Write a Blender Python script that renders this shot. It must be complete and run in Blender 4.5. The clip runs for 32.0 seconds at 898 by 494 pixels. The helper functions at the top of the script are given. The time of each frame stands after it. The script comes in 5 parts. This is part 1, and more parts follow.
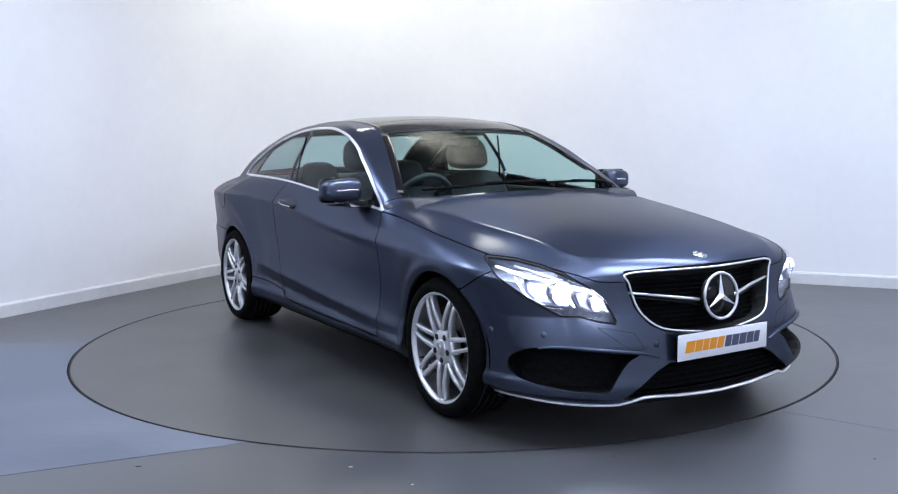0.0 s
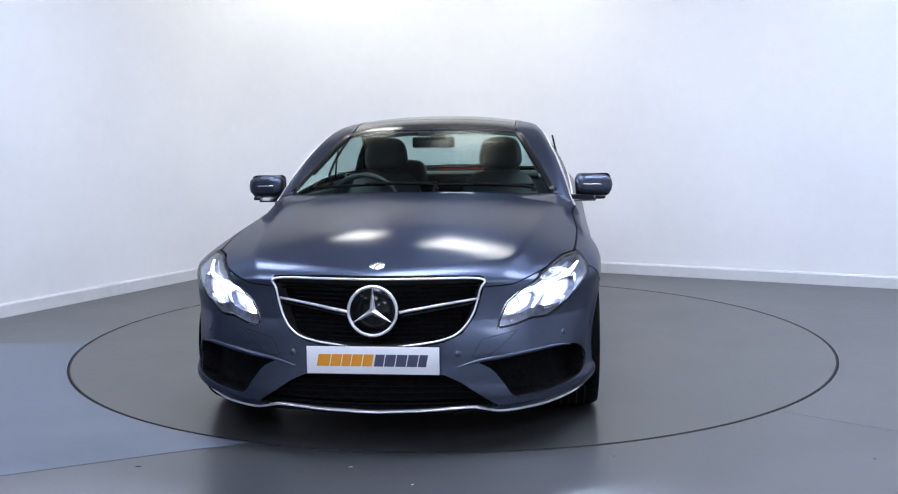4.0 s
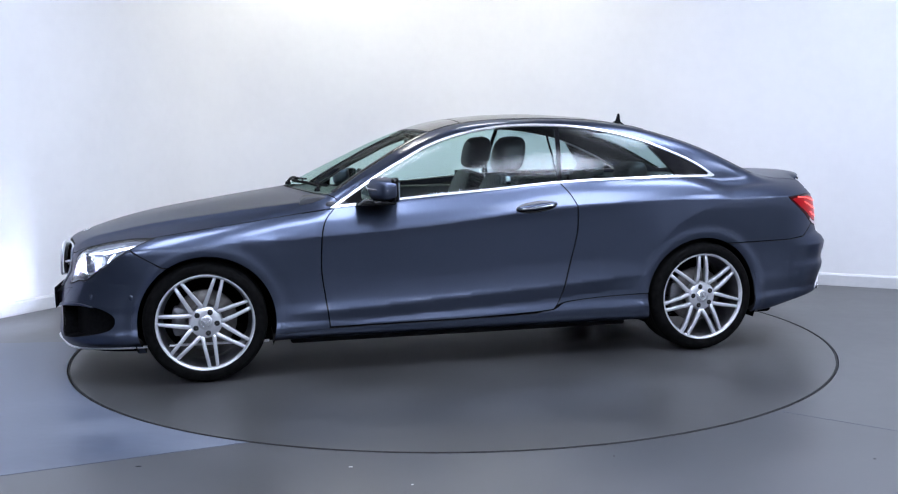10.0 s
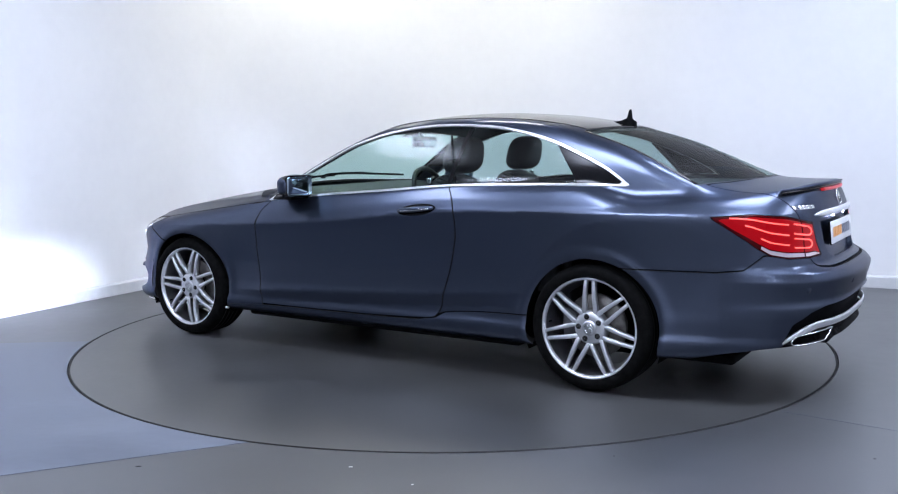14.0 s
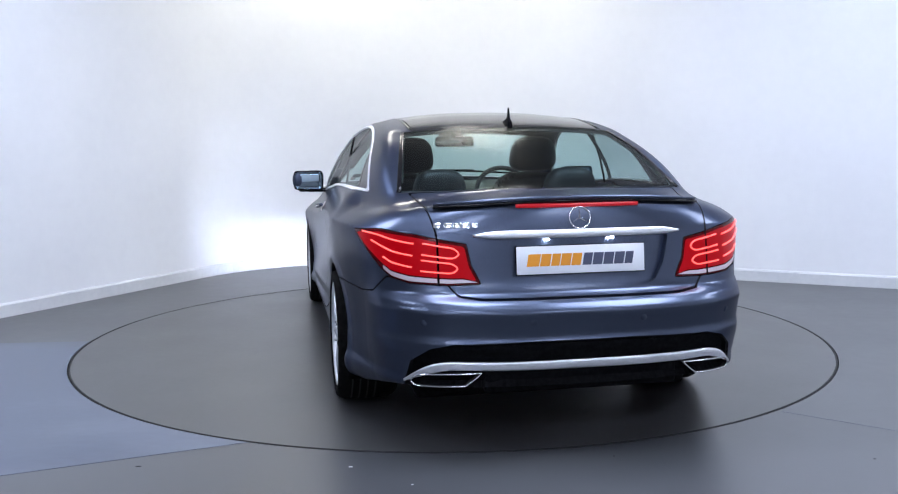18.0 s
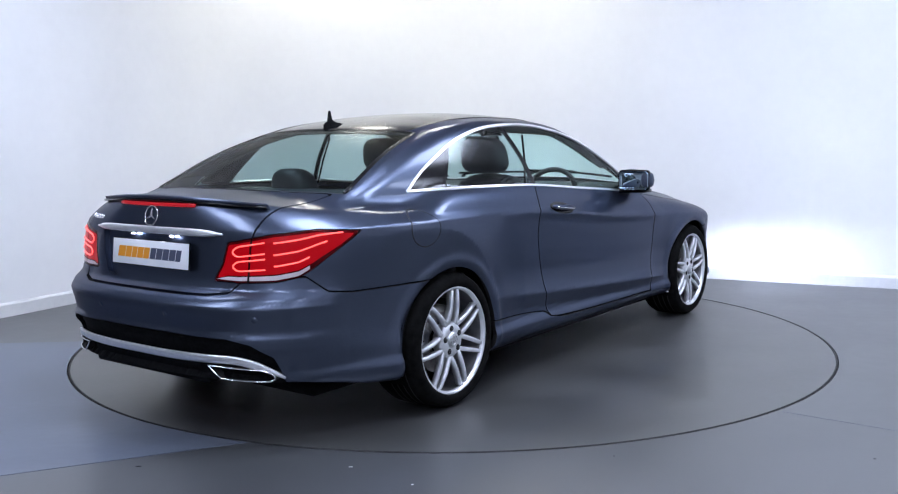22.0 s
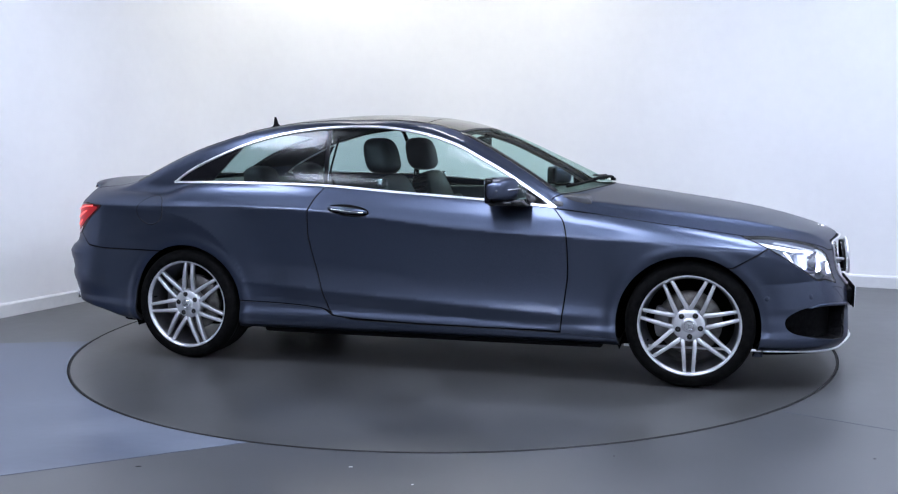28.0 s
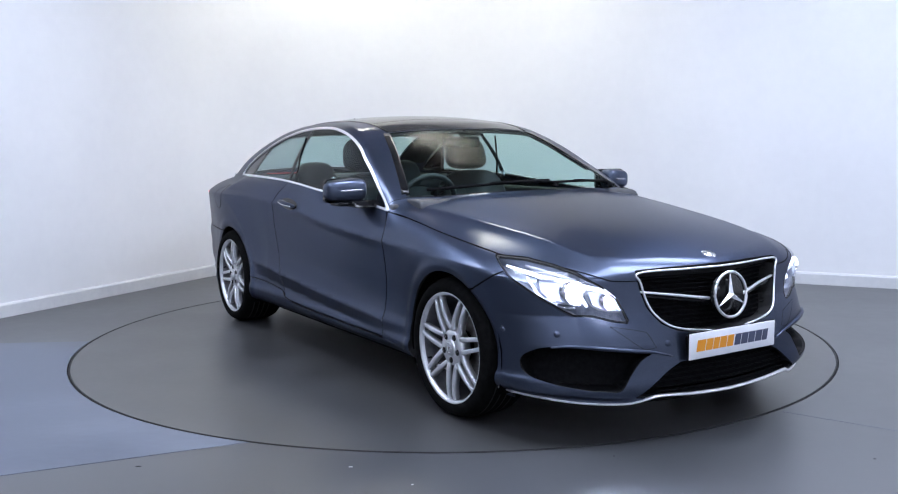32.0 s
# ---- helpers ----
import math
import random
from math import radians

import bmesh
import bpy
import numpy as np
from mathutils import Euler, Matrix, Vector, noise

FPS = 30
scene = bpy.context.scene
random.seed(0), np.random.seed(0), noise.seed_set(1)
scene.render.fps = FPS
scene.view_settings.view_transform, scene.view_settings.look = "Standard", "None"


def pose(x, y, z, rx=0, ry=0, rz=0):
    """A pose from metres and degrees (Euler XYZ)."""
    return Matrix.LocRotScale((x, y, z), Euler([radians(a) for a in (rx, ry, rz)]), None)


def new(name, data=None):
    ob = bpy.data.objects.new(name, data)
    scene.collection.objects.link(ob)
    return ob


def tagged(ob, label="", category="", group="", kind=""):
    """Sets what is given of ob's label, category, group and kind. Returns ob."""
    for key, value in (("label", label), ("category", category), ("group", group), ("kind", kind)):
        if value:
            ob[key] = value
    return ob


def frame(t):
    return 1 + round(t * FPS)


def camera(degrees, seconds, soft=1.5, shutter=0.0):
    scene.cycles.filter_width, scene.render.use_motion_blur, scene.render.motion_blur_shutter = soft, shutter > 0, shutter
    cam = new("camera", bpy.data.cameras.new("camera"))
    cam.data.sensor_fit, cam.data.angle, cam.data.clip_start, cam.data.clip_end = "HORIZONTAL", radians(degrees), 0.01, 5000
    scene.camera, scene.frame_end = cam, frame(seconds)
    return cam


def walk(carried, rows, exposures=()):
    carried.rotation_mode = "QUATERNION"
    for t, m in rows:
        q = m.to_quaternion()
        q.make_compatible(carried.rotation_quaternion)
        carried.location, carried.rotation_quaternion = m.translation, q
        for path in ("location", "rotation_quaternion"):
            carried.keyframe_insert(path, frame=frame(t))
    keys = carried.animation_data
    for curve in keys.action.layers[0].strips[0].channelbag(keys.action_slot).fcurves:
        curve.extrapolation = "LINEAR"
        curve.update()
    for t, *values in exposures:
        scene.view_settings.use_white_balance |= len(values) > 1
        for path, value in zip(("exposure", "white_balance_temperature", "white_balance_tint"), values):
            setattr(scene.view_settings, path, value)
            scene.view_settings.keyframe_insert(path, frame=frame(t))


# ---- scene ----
cam = camera(50.95, 32.0, soft=1.2)
EYE = pose(0, -5.827, 1.2275, 83.42, 0, 0.142) @ pose(0, 0, 0, 0, 0, -0.659)
walk(cam, [(0.0, EYE), (32.0, EYE)], exposures=[(0.0, 0.0), (32.0, 0.0)])

# ---- world and light ----
ROOM_CORNER = Vector((-1.50, 4.11, 0))
ROOM_E1 = Vector((0.893, -0.450, 0)).normalized()      # along the wall on the far right
ROOM_E2 = Vector((-0.450, -0.893, 0)).normalized()     # along the wall on the left
LEN1, LEN2, CEIL = 9.6, 12.0, 3.5
world = bpy.data.worlds.new("world")
scene.world = world
world.use_nodes = True
world.node_tree.nodes["Background"].inputs[0].default_value = (0.55, 0.6, 0.7, 1)
world.node_tree.nodes["Background"].inputs[1].default_value = 0.0


# ---- materials ----
def material(name, color, rough=0.5, metal=0.0, **more):
    m = bpy.data.materials.new(name)
    m.use_nodes = True
    b = m.node_tree.nodes["Principled BSDF"]
    b.inputs["Base Color"].default_value = (*color, 1)
    b.inputs["Roughness"].default_value = rough
    b.inputs["Metallic"].default_value = metal
    for k, v in more.items():
        b.inputs[k.replace("_", " ")].default_value = v
    return m


def grain(m, scale, low, high, detail=4.0, bump=0.0, rough=None, stretch=(1, 1, 1), distance=0.002):
    """Varies a material's base colour between two colours, and lends it relief and uneven gloss."""
    n, l = m.node_tree.nodes, m.node_tree.links
    b = n["Principled BSDF"]
    tc, mp = n.new("ShaderNodeTexCoord"), n.new("ShaderNodeMapping")
    mp.inputs["Scale"].default_value = stretch
    l.new(tc.outputs["Object"], mp.inputs["Vector"])
    big, fine = n.new("ShaderNodeTexNoise"), n.new("ShaderNodeTexNoise")
    big.inputs["Scale"].default_value, big.inputs["Detail"].default_value = scale, detail
    fine.inputs["Scale"].default_value, fine.inputs["Detail"].default_value = scale * 14, 3
    for t in (big, fine):
        l.new(mp.outputs["Vector"], t.inputs["Vector"])
    mix = n.new("ShaderNodeMath")
    mix.operation = "MULTIPLY_ADD"
    mix.inputs[1].default_value = 0.3
    l.new(fine.outputs["Fac"], mix.inputs[0])
    l.new(big.outputs["Fac"], mix.inputs[2])
    ramp = n.new("ShaderNodeValToRGB")
    ramp.color_ramp.elements[0].position, ramp.color_ramp.elements[1].position = 0.45, 0.85
    ramp.color_ramp.elements[0].color, ramp.color_ramp.elements[1].color = (*low, 1), (*high, 1)
    l.new(mix.outputs[0], ramp.inputs["Fac"])
    l.new(ramp.outputs["Color"], b.inputs["Base Color"])
    if rough:
        mr = n.new("ShaderNodeMapRange")
        mr.inputs["From Min"].default_value, mr.inputs["From Max"].default_value = 0.4, 0.9
        mr.inputs["To Min"].default_value, mr.inputs["To Max"].default_value = rough
        l.new(mix.outputs[0], mr.inputs["Value"])
        l.new(mr.outputs["Result"], b.inputs["Roughness"])
    if bump:
        bp = n.new("ShaderNodeBump")
        bp.inputs["Strength"].default_value, bp.inputs["Distance"].default_value = bump, distance
        l.new(mix.outputs[0], bp.inputs["Height"])
        l.new(bp.outputs["Normal"], b.inputs["Normal"])
    return m


def glowing(name, color, strength, base=(0.8, 0.8, 0.8)):
    m = material(name, base, 0.3)
    b = m.node_tree.nodes["Principled BSDF"]
    b.inputs["Emission Color"].default_value = (*color, 1)
    b.inputs["Emission Strength"].default_value = strength
    return m


def glass(name, tint, rough=0.0, gloss=0.1, edge=0.8):
    """Thin glass: a tinted clear sheet with a mirror gloss that grows at grazing angles."""
    m = bpy.data.materials.new(name)
    m.use_nodes = True
    n, l = m.node_tree.nodes, m.node_tree.links
    n.remove(n["Principled BSDF"])
    clear, shine, mix = n.new("ShaderNodeBsdfTransparent"), n.new("ShaderNodeBsdfGlossy"), n.new("ShaderNodeMixShader")
    clear.inputs["Color"].default_value = (*tint, 1)
    shine.inputs["Roughness"].default_value = rough
    facing_w, power, scale = n.new("ShaderNodeLayerWeight"), n.new("ShaderNodeMath"), n.new("ShaderNodeMath")
    facing_w.inputs["Blend"].default_value = 0.5
    power.operation, power.inputs[1].default_value = "POWER", 4.5
    scale.operation, scale.inputs[1].default_value, scale.inputs[2].default_value = "MULTIPLY_ADD", edge, gloss
    l.new(facing_w.outputs["Facing"], power.inputs[0])
    l.new(power.outputs[0], scale.inputs[0])
    l.new(scale.outputs[0], mix.inputs[0])
    l.new(clear.outputs[0], mix.inputs[1])
    l.new(shine.outputs[0], mix.inputs[2])
    l.new(mix.outputs[0], n["Material Output"].inputs["Surface"])
    return m


def car_paint():
    """Dark blue-grey metallic paint: flakes under a clear coat."""
    m = material("metallic paint", (0.12, 0.13, 0.17), 0.34, 0.95, Coat_Weight=0.5, Coat_Roughness=0.14, Coat_IOR=1.4, Specular_Tint=(0.19, 0.20, 0.25, 1))
    n, l = m.node_tree.nodes, m.node_tree.links
    b = n["Principled BSDF"]
    tc = n.new("ShaderNodeTexCoord")
    v = n.new("ShaderNodeTexNoise")
    v.inputs["Scale"].default_value, v.inputs["Detail"].default_value = 900, 1
    l.new(tc.outputs["Object"], v.inputs["Vector"])
    ramp = n.new("ShaderNodeValToRGB")
    ramp.color_ramp.elements[0].color, ramp.color_ramp.elements[1].color = (0.050, 0.062, 0.093, 1), (0.106, 0.128, 0.184, 1)
    ramp.color_ramp.elements[0].position, ramp.color_ramp.elements[1].position = 0.3, 0.7
    l.new(v.outputs["Fac"], ramp.inputs["Fac"])
    l.new(ramp.outputs["Color"], b.inputs["Base Color"])
    return m


PAINT = car_paint()
WALL_PAINT = grain(material("white wall paint", (0.8, 0.8, 0.8), 0.6), 0.9, (0.74, 0.74, 0.745), (0.80, 0.80, 0.80), bump=0.05, rough=(0.5, 0.65))
SKIRT = grain(material("white gloss skirting", (0.7, 0.7, 0.7), 0.4), 2.0, (0.55, 0.56, 0.57), (0.68, 0.68, 0.68))
CEILING = grain(material("pale grey ceiling", (0.4, 0.4, 0.4), 0.8), 1.0, (0.36, 0.36, 0.365), (0.44, 0.44, 0.445))
DARK_WALL = grain(material("unseen dark wall", (0.1, 0.1, 0.11), 0.7), 0.9, (0.09, 0.093, 0.10), (0.12, 0.123, 0.13), bump=0.05)
BACK_WALL = grain(material("pale wall paint", (0.7, 0.7, 0.71), 0.7), 0.9, (0.66, 0.665, 0.67), (0.73, 0.735, 0.74), bump=0.05)
VINYL = grain(material("grey vinyl floor", (0.2, 0.2, 0.21), 0.35, Specular_IOR_Level=0.8), 0.8, (0.040, 0.042, 0.046), (0.078, 0.080, 0.085), rough=(0.30, 0.44))
VINYL_PALE = grain(material("pale grey vinyl", (0.27, 0.29, 0.33), 0.35), 1.2, (0.060, 0.074, 0.110), (0.15, 0.168, 0.21), rough=(0.30, 0.50), stretch=(.7, 1.6, 1))
DISC = grain(material("turntable vinyl", (0.19, 0.19, 0.19), 0.4, Specular_IOR_Level=0.85), 1.7, (0.030, 0.030, 0.0305), (0.062, 0.062, 0.0625), rough=(0.29, 0.40))
SEAM = material("dark joint", (0.012, 0.012, 0.012), 0.8)
CHROME = grain(material("bright chrome", (0.85, 0.86, 0.88), 0.12, 1.0), 30, (0.78, 0.79, 0.81), (0.9, 0.9, 0.92), rough=(0.1, 0.2))
TRIM = grain(material("bright window trim", (0.9, 0.9, 0.92), 0.38, 0.9), 30, (0.84, 0.85, 0.87), (0.93, 0.93, 0.95), rough=(0.34, 0.44))
SATIN = grain(material("satin silver", (0.62, 0.63, 0.66), 0.32, 1.0), 20, (0.55, 0.56, 0.58), (0.68, 0.69, 0.71), rough=(0.26, 0.4))
ALLOY = grain(material("silver alloy lacquer", (0.75, 0.76, 0.78), 0.34, 0.75, Coat_Weight=0.4, Coat_Roughness=0.15), 18, (0.62, 0.63, 0.65), (0.76, 0.77, 0.79), rough=(0.32, 0.44))
# darker copy of the alloy: barrel shade in the colour; also the caliper's grey
ALLOY_DARK = grain(material("dark alloy barrel", (0.12, 0.12, 0.13), 0.45, 0.9), 12, (0.16, 0.16, 0.17), (0.30, 0.30, 0.315))
IRON = grain(material("brake iron", (0.2, 0.19, 0.18), 0.45, 0.9), 30, (0.12, 0.11, 0.1), (0.24, 0.23, 0.22))
RUBBER = grain(material("tyre rubber", (0.02, 0.02, 0.02), 0.8, Specular_IOR_Level=0.03), 40, (0.003, 0.003, 0.003), (0.008, 0.008, 0.008), bump=0.2)
BLACK = grain(material("black plastic", (0.012, 0.012, 0.013), 0.6, Specular_IOR_Level=0.03), 60, (0.003, 0.003, 0.0035), (0.008, 0.008, 0.009), bump=0.1)
GLOSS_BLACK = material("gloss black", (0.005, 0.005, 0.006), 0.16, Specular_IOR_Level=0.3)
ROOF_GLASS = material("dark roof glass", (0.014, 0.014, 0.016), 0.12, Specular_IOR_Level=0.25)
LEATHER = grain(material("black leather", (0.02, 0.02, 0.022), 0.5), 25, (0.014, 0.014, 0.016), (0.03, 0.03, 0.033), bump=0.15)
TRIM_GREY = grain(material("dark dash plastic", (0.03, 0.032, 0.036), 0.55), 40, (0.022, 0.024, 0.028), (0.04, 0.042, 0.047), bump=0.1)
WINDOW = glass("window glass", (0.76, 0.90, 0.88), 0.17, 0.034, 0.4)
QUARTER = glass("dark quarter glass", (0.60, 0.72, 0.72), 0.16, 0.055, 0.5)
TINTED = glass("tinted rear glass", (0.56, 0.68, 0.67), 0.28, 0.012, 0.25)
SCREEN = glass("windscreen glass", (0.70, 0.84, 0.80), 0.19, 0.008, 0.13)
LENS = glass("clear lamp lens", (0.94, 0.95, 0.98), 0.05, 0.05)
RED_LENS = glowing("red lamp lens, lit from behind", (1.0, 0.0, 0.012), 0.30, (0.10, 0.001, 0.002))
RED_LENS.node_tree.nodes["Principled BSDF"].inputs["Specular IOR Level"].default_value = 0.12
RED_DARK = material("dark red lens", (0.06, 0.001, 0.002), 0.2, Specular_IOR_Level=0.15)
RED_GLOW = glowing("lit red strip", (1.0, 0.11, 0.10), 1.9, (0.5, 0.03, 0.03))
STOP_GLOW = glowing("dim red stop lamp", (1.0, 0.02, 0.03), 0.30, (0.25, 0.006, 0.012))
BEAM = glowing("headlamp beam", (0.66, 0.74, 1.0), 17000.0)
DRL = glowing("daylight strip", (0.74, 0.82, 1.0), 5.0)
PROJECTOR = glowing("lit projector", (0.66, 0.74, 1.0), 2.2)
# emission in place of the bulb light the reflector would throw back
CELL_GLOW = glowing("reflector with reflected light as glow", (0.58, 0.66, 1.0), 1.1, (0.7, 0.7, 0.75))
PLATE_GLOW = glowing("plate lamp", (0.72, 0.8, 1.0), 260.0)
REFLECTOR = material("lamp reflector", (0.75, 0.76, 0.8), 0.15, 1.0)
CLEAR_WHITE = material("frosted white lens", (0.60, 0.50, 0.52), 0.3)
PLATE_WHITE = grain(material("white plate acrylic", (0.8, 0.81, 0.84), 0.2), 8, (0.84, 0.85, 0.88), (0.90, 0.91, 0.93))
ORANGE = material("orange print", (0.85, 0.33, 0.02), 0.35)
GREY_PRINT = material("slate print", (0.07, 0.08, 0.13), 0.35)
PANEL_GLOW = glowing("neutral light panel", (1.0, 0.985, 0.90), 19.2)
PANEL_COOL = glowing("cool light panel", (0.705, 0.785, 1.01), 19.2)
SCREW = material("pale speck", (0.7, 0.7, 0.68), 0.6)


# ---- helpers for meshes ----
def finish(name, bm, mat, parent=None, label="", smooth=True):
    me = bpy.data.meshes.new(name)
    bm.normal_update()
    bm.to_mesh(me)
    bm.free()
    if smooth:
        for p in me.polygons:
            p.use_smooth = True
    me.materials.append(mat)
    ob = new(name, me)
    if parent is not None:
        ob.parent = parent
    if label:
        tagged(ob, label)
    return ob


def part(name, bm, mat, parent, label="", smooth=True):
    return finish(name, bm, mat, parent, label, smooth)


def shade_sharp(ob, angle=35):
    """Smooth shading that keeps edges sharper than the angle."""
    me = ob.data
    bm = bmesh.new()
    bm.from_mesh(me)
    for e in bm.edges:
        e.smooth = not (len(e.link_faces) == 2 and e.calc_face_angle(0) > radians(angle))
    bm.to_mesh(me)
    bm.free()
    return ob


def box_bm(size, at=(0, 0, 0), bevel=0.0, turn=None, segments=2, taper=None):
    bm = bmesh.new()
    bmesh.ops.create_cube(bm, size=1.0)
    for v in bm.verts:
        v.co = Vector((v.co.x * size[0], v.co.y * size[1], v.co.z * size[2]))
        if taper and v.co.z > 0:
            v.co.x *= taper[0]
            v.co.y *= taper[1]
    if bevel:
        bmesh.ops.bevel(bm, geom=bm.edges[:], offset=bevel, segments=segments, affect="EDGES", profile=0.5)
    m = Matrix.Translation(at) @ (turn.to_4x4() if turn else Matrix())
    bmesh.ops.transform(bm, matrix=m, verts=bm.verts)
    return bm


def prism_bm(points, axis, a, b, bevel=0.0):
    """A solid between two parallel planes with the outline points (pairs of the other two axes)."""
    bm = bmesh.new()
    k = "xyz".index(axis)

    def at(p, d):
        c = list(p)
        c.insert(k, d)
        return c
    lo = [bm.verts.new(at(p, a)) for p in points]
    hi = [bm.verts.new(at(p, b)) for p in points]
    bm.faces.new(lo)
    bm.faces.new(hi[::-1])
    n = len(points)
    for i in range(n):
        bm.faces.new((lo[i], hi[i], hi[(i + 1) % n], lo[(i + 1) % n]))
    bmesh.ops.recalc_face_normals(bm, faces=bm.faces)
    if bevel:
        bmesh.ops.bevel(bm, geom=bm.edges[:], offset=bevel, segments=2, affect="EDGES", profile=0.5)
    return bm


def tube_bm(path, radius, sides=8, closed=False, flat=1.0):
    """A round bar along a path of points; flat squeezes it along z."""
    bm = bmesh.new()
    pts = [Vector(p) for p in path]
    rings, n = [], len(pts)
    for i, p in enumerate(pts):
        a = pts[(i - 1) % n] if closed or i else p
        b = pts[(i + 1) % n] if closed or i < n - 1 else p
        d = (b - a).normalized()
        side = d.cross(Vector((0, 0, 1)))
        side = side.normalized() if side.length > 1e-4 else Vector((0, 1, 0))
        up = side.cross(d)
        r = radius[i] if isinstance(radius, (list, tuple)) else radius
        rings.append([bm.verts.new(p + side * r * math.cos(t) + up * r * flat * math.sin(t)) for t in [2 * math.pi * j / sides for j in range(sides)]])
    m = n if closed else n - 1
    for i in range(m):
        for j in range(sides):
            bm.faces.new((rings[i][j], rings[(i + 1) % n][j], rings[(i + 1) % n][(j + 1) % sides], rings[i][(j + 1) % sides]))
    if not closed:
        bm.faces.new(rings[0])
        bm.faces.new(rings[-1][::-1])
    bmesh.ops.recalc_face_normals(bm, faces=bm.faces)
    return bm


def lathe_bm(profile, sides=64, axis="y"):
    """Turns a profile of (radius, along) pairs round an axis."""
    bm = bmesh.new()
    rings = []
    for r, d in profile:
        ring = []
        for i in range(sides):
            a = 2 * math.pi * i / sides
            c, s = r * math.cos(a), r * math.sin(a)
            ring.append(bm.verts.new({"y": (c, d, s), "z": (c, s, d), "x": (d, c, s)}[axis]))
        rings.append(ring)
    for k in range(len(rings) - 1):
        for i in range(sides):
            j = (i + 1) % sides
            bm.faces.new((rings[k][i], rings[k][j], rings[k + 1][j], rings[k + 1][i]))
    bmesh.ops.recalc_face_normals(bm, faces=bm.faces)
    return bm


def merged(*bms):
    """Joins bmeshes that make up one part."""
    out = bmesh.new()
    for b in bms:
        me = bpy.data.meshes.new("join")
        b.to_mesh(me)
        b.free()
        out.from_mesh(me)
        bpy.data.meshes.remove(me)
    return out


# ---- the room ----
def room_shell():
    r, n = 1.7, 14
    c = ROOM_CORNER
    inner = []
    centre = c + ROOM_E1 * r + ROOM_E2 * r
    for i in range(n + 1):
        a = i / n * math.pi / 2
        inner.append(centre - ROOM_E1 * r * math.cos(a) - ROOM_E2 * r * math.sin(a))
    left = [c + ROOM_E2 * LEN2]
    right = [c + ROOM_E1 * LEN1]
    far = c + ROOM_E1 * LEN1 + ROOM_E2 * LEN2

    def wall(name, pts, label, mat=WALL_PAINT):
        bm = bmesh.new()
        t = 0.15
        cols = []
        for i, p in enumerate(pts):
            a, b = pts[max(i - 1, 0)], pts[min(i + 1, len(pts) - 1)]
            d = (b - a).normalized()
            out = Vector((-d.y, d.x, 0))
            cols.append([bm.verts.new(q + Vector((0, 0, z))) for q in (p, p + out * t) for z in (0, CEIL)])
        for a, b in zip(cols, cols[1:]):
            for i, j in ((0, 1), (1, 3), (3, 2), (2, 0)):
                bm.faces.new((a[i], a[j], b[j], b[i]))
        for e in (cols[0], cols[-1]):
            bm.faces.new((e[0], e[1], e[3], e[2]))
        bmesh.ops.recalc_face_normals(bm, faces=bm.faces)
        ob = finish(name, bm, mat, smooth=False)
        return tagged(ob, label, "wall", kind="structure")

    def smooth_faces(ob):
        for p in ob.data.polygons:
            p.use_smooth = abs(p.normal.z) < 0.5
        shade_sharp(ob, 30)
    turn_l = c + ROOM_E2 * 5.2
    smooth_faces(wall("wall_main", [turn_l] + inner + right, "white painted studio wall with a curved corner"))
    # walls out of view, dark or pale to shape what the car reflects
    wall("wall_west", [left[0], turn_l], "plain unseen studio wall, dark for the car's reflections", DARK_WALL)
    wall("wall_east", [right[0], far], "plain unseen studio wall, pale for the car's reflections", BACK_WALL)
    wall("wall_south", [far, left[0]], "plain unseen studio wall, pale for the car's reflections", BACK_WALL)
    # skirting along the main wall
    bm = bmesh.new()
    pts = left + inner + right
    cols = []
    for i, p in enumerate(pts):
        a, b = pts[max(i - 1, 0)], pts[min(i + 1, len(pts) - 1)]
        d = (b - a).normalized()
        inn = Vector((d.y, -d.x, 0))
        cols.append([bm.verts.new(p + inn * q + Vector((0, 0, z))) for q, z in ((0.0, 0.0), (0.018, 0.0), (0.018, 0.085), (0.010, 0.098), (0.0, 0.1))])
    for a, b in zip(cols, cols[1:]):
        for i in range(4):
            bm.faces.new((a[i], a[i + 1], b[i + 1], b[i]))
    bmesh.ops.recalc_face_normals(bm, faces=bm.faces)
    tagged(finish("baseboard", bm, SKIRT, smooth=False), "low white painted skirting board along the wall", "baseboard", kind="structure")
    far_pts = [left[0], c, right[0], far]
    bm = bmesh.new()
    grow = 0.2
    mid = (c + far) / 2
    lo, hi = [], []
    for p in far_pts:
        q = p + (p - mid).normalized() * grow
        lo.append(bm.verts.new((q.x, q.y, CEIL)))
        hi.append(bm.verts.new((q.x, q.y, CEIL + 0.15)))
    bm.faces.new(lo)
    bm.faces.new(hi)
    for i in range(4):
        bm.faces.new((lo[i], lo[(i + 1) % 4], hi[(i + 1) % 4], hi[i]))
    bmesh.ops.recalc_face_normals(bm, faces=bm.faces)
    tagged(finish("ceiling", bm, CEILING, smooth=False), "plain pale grey studio ceiling", "ceiling", kind="structure")
    return far_pts, mid


R_DISC = 2.243


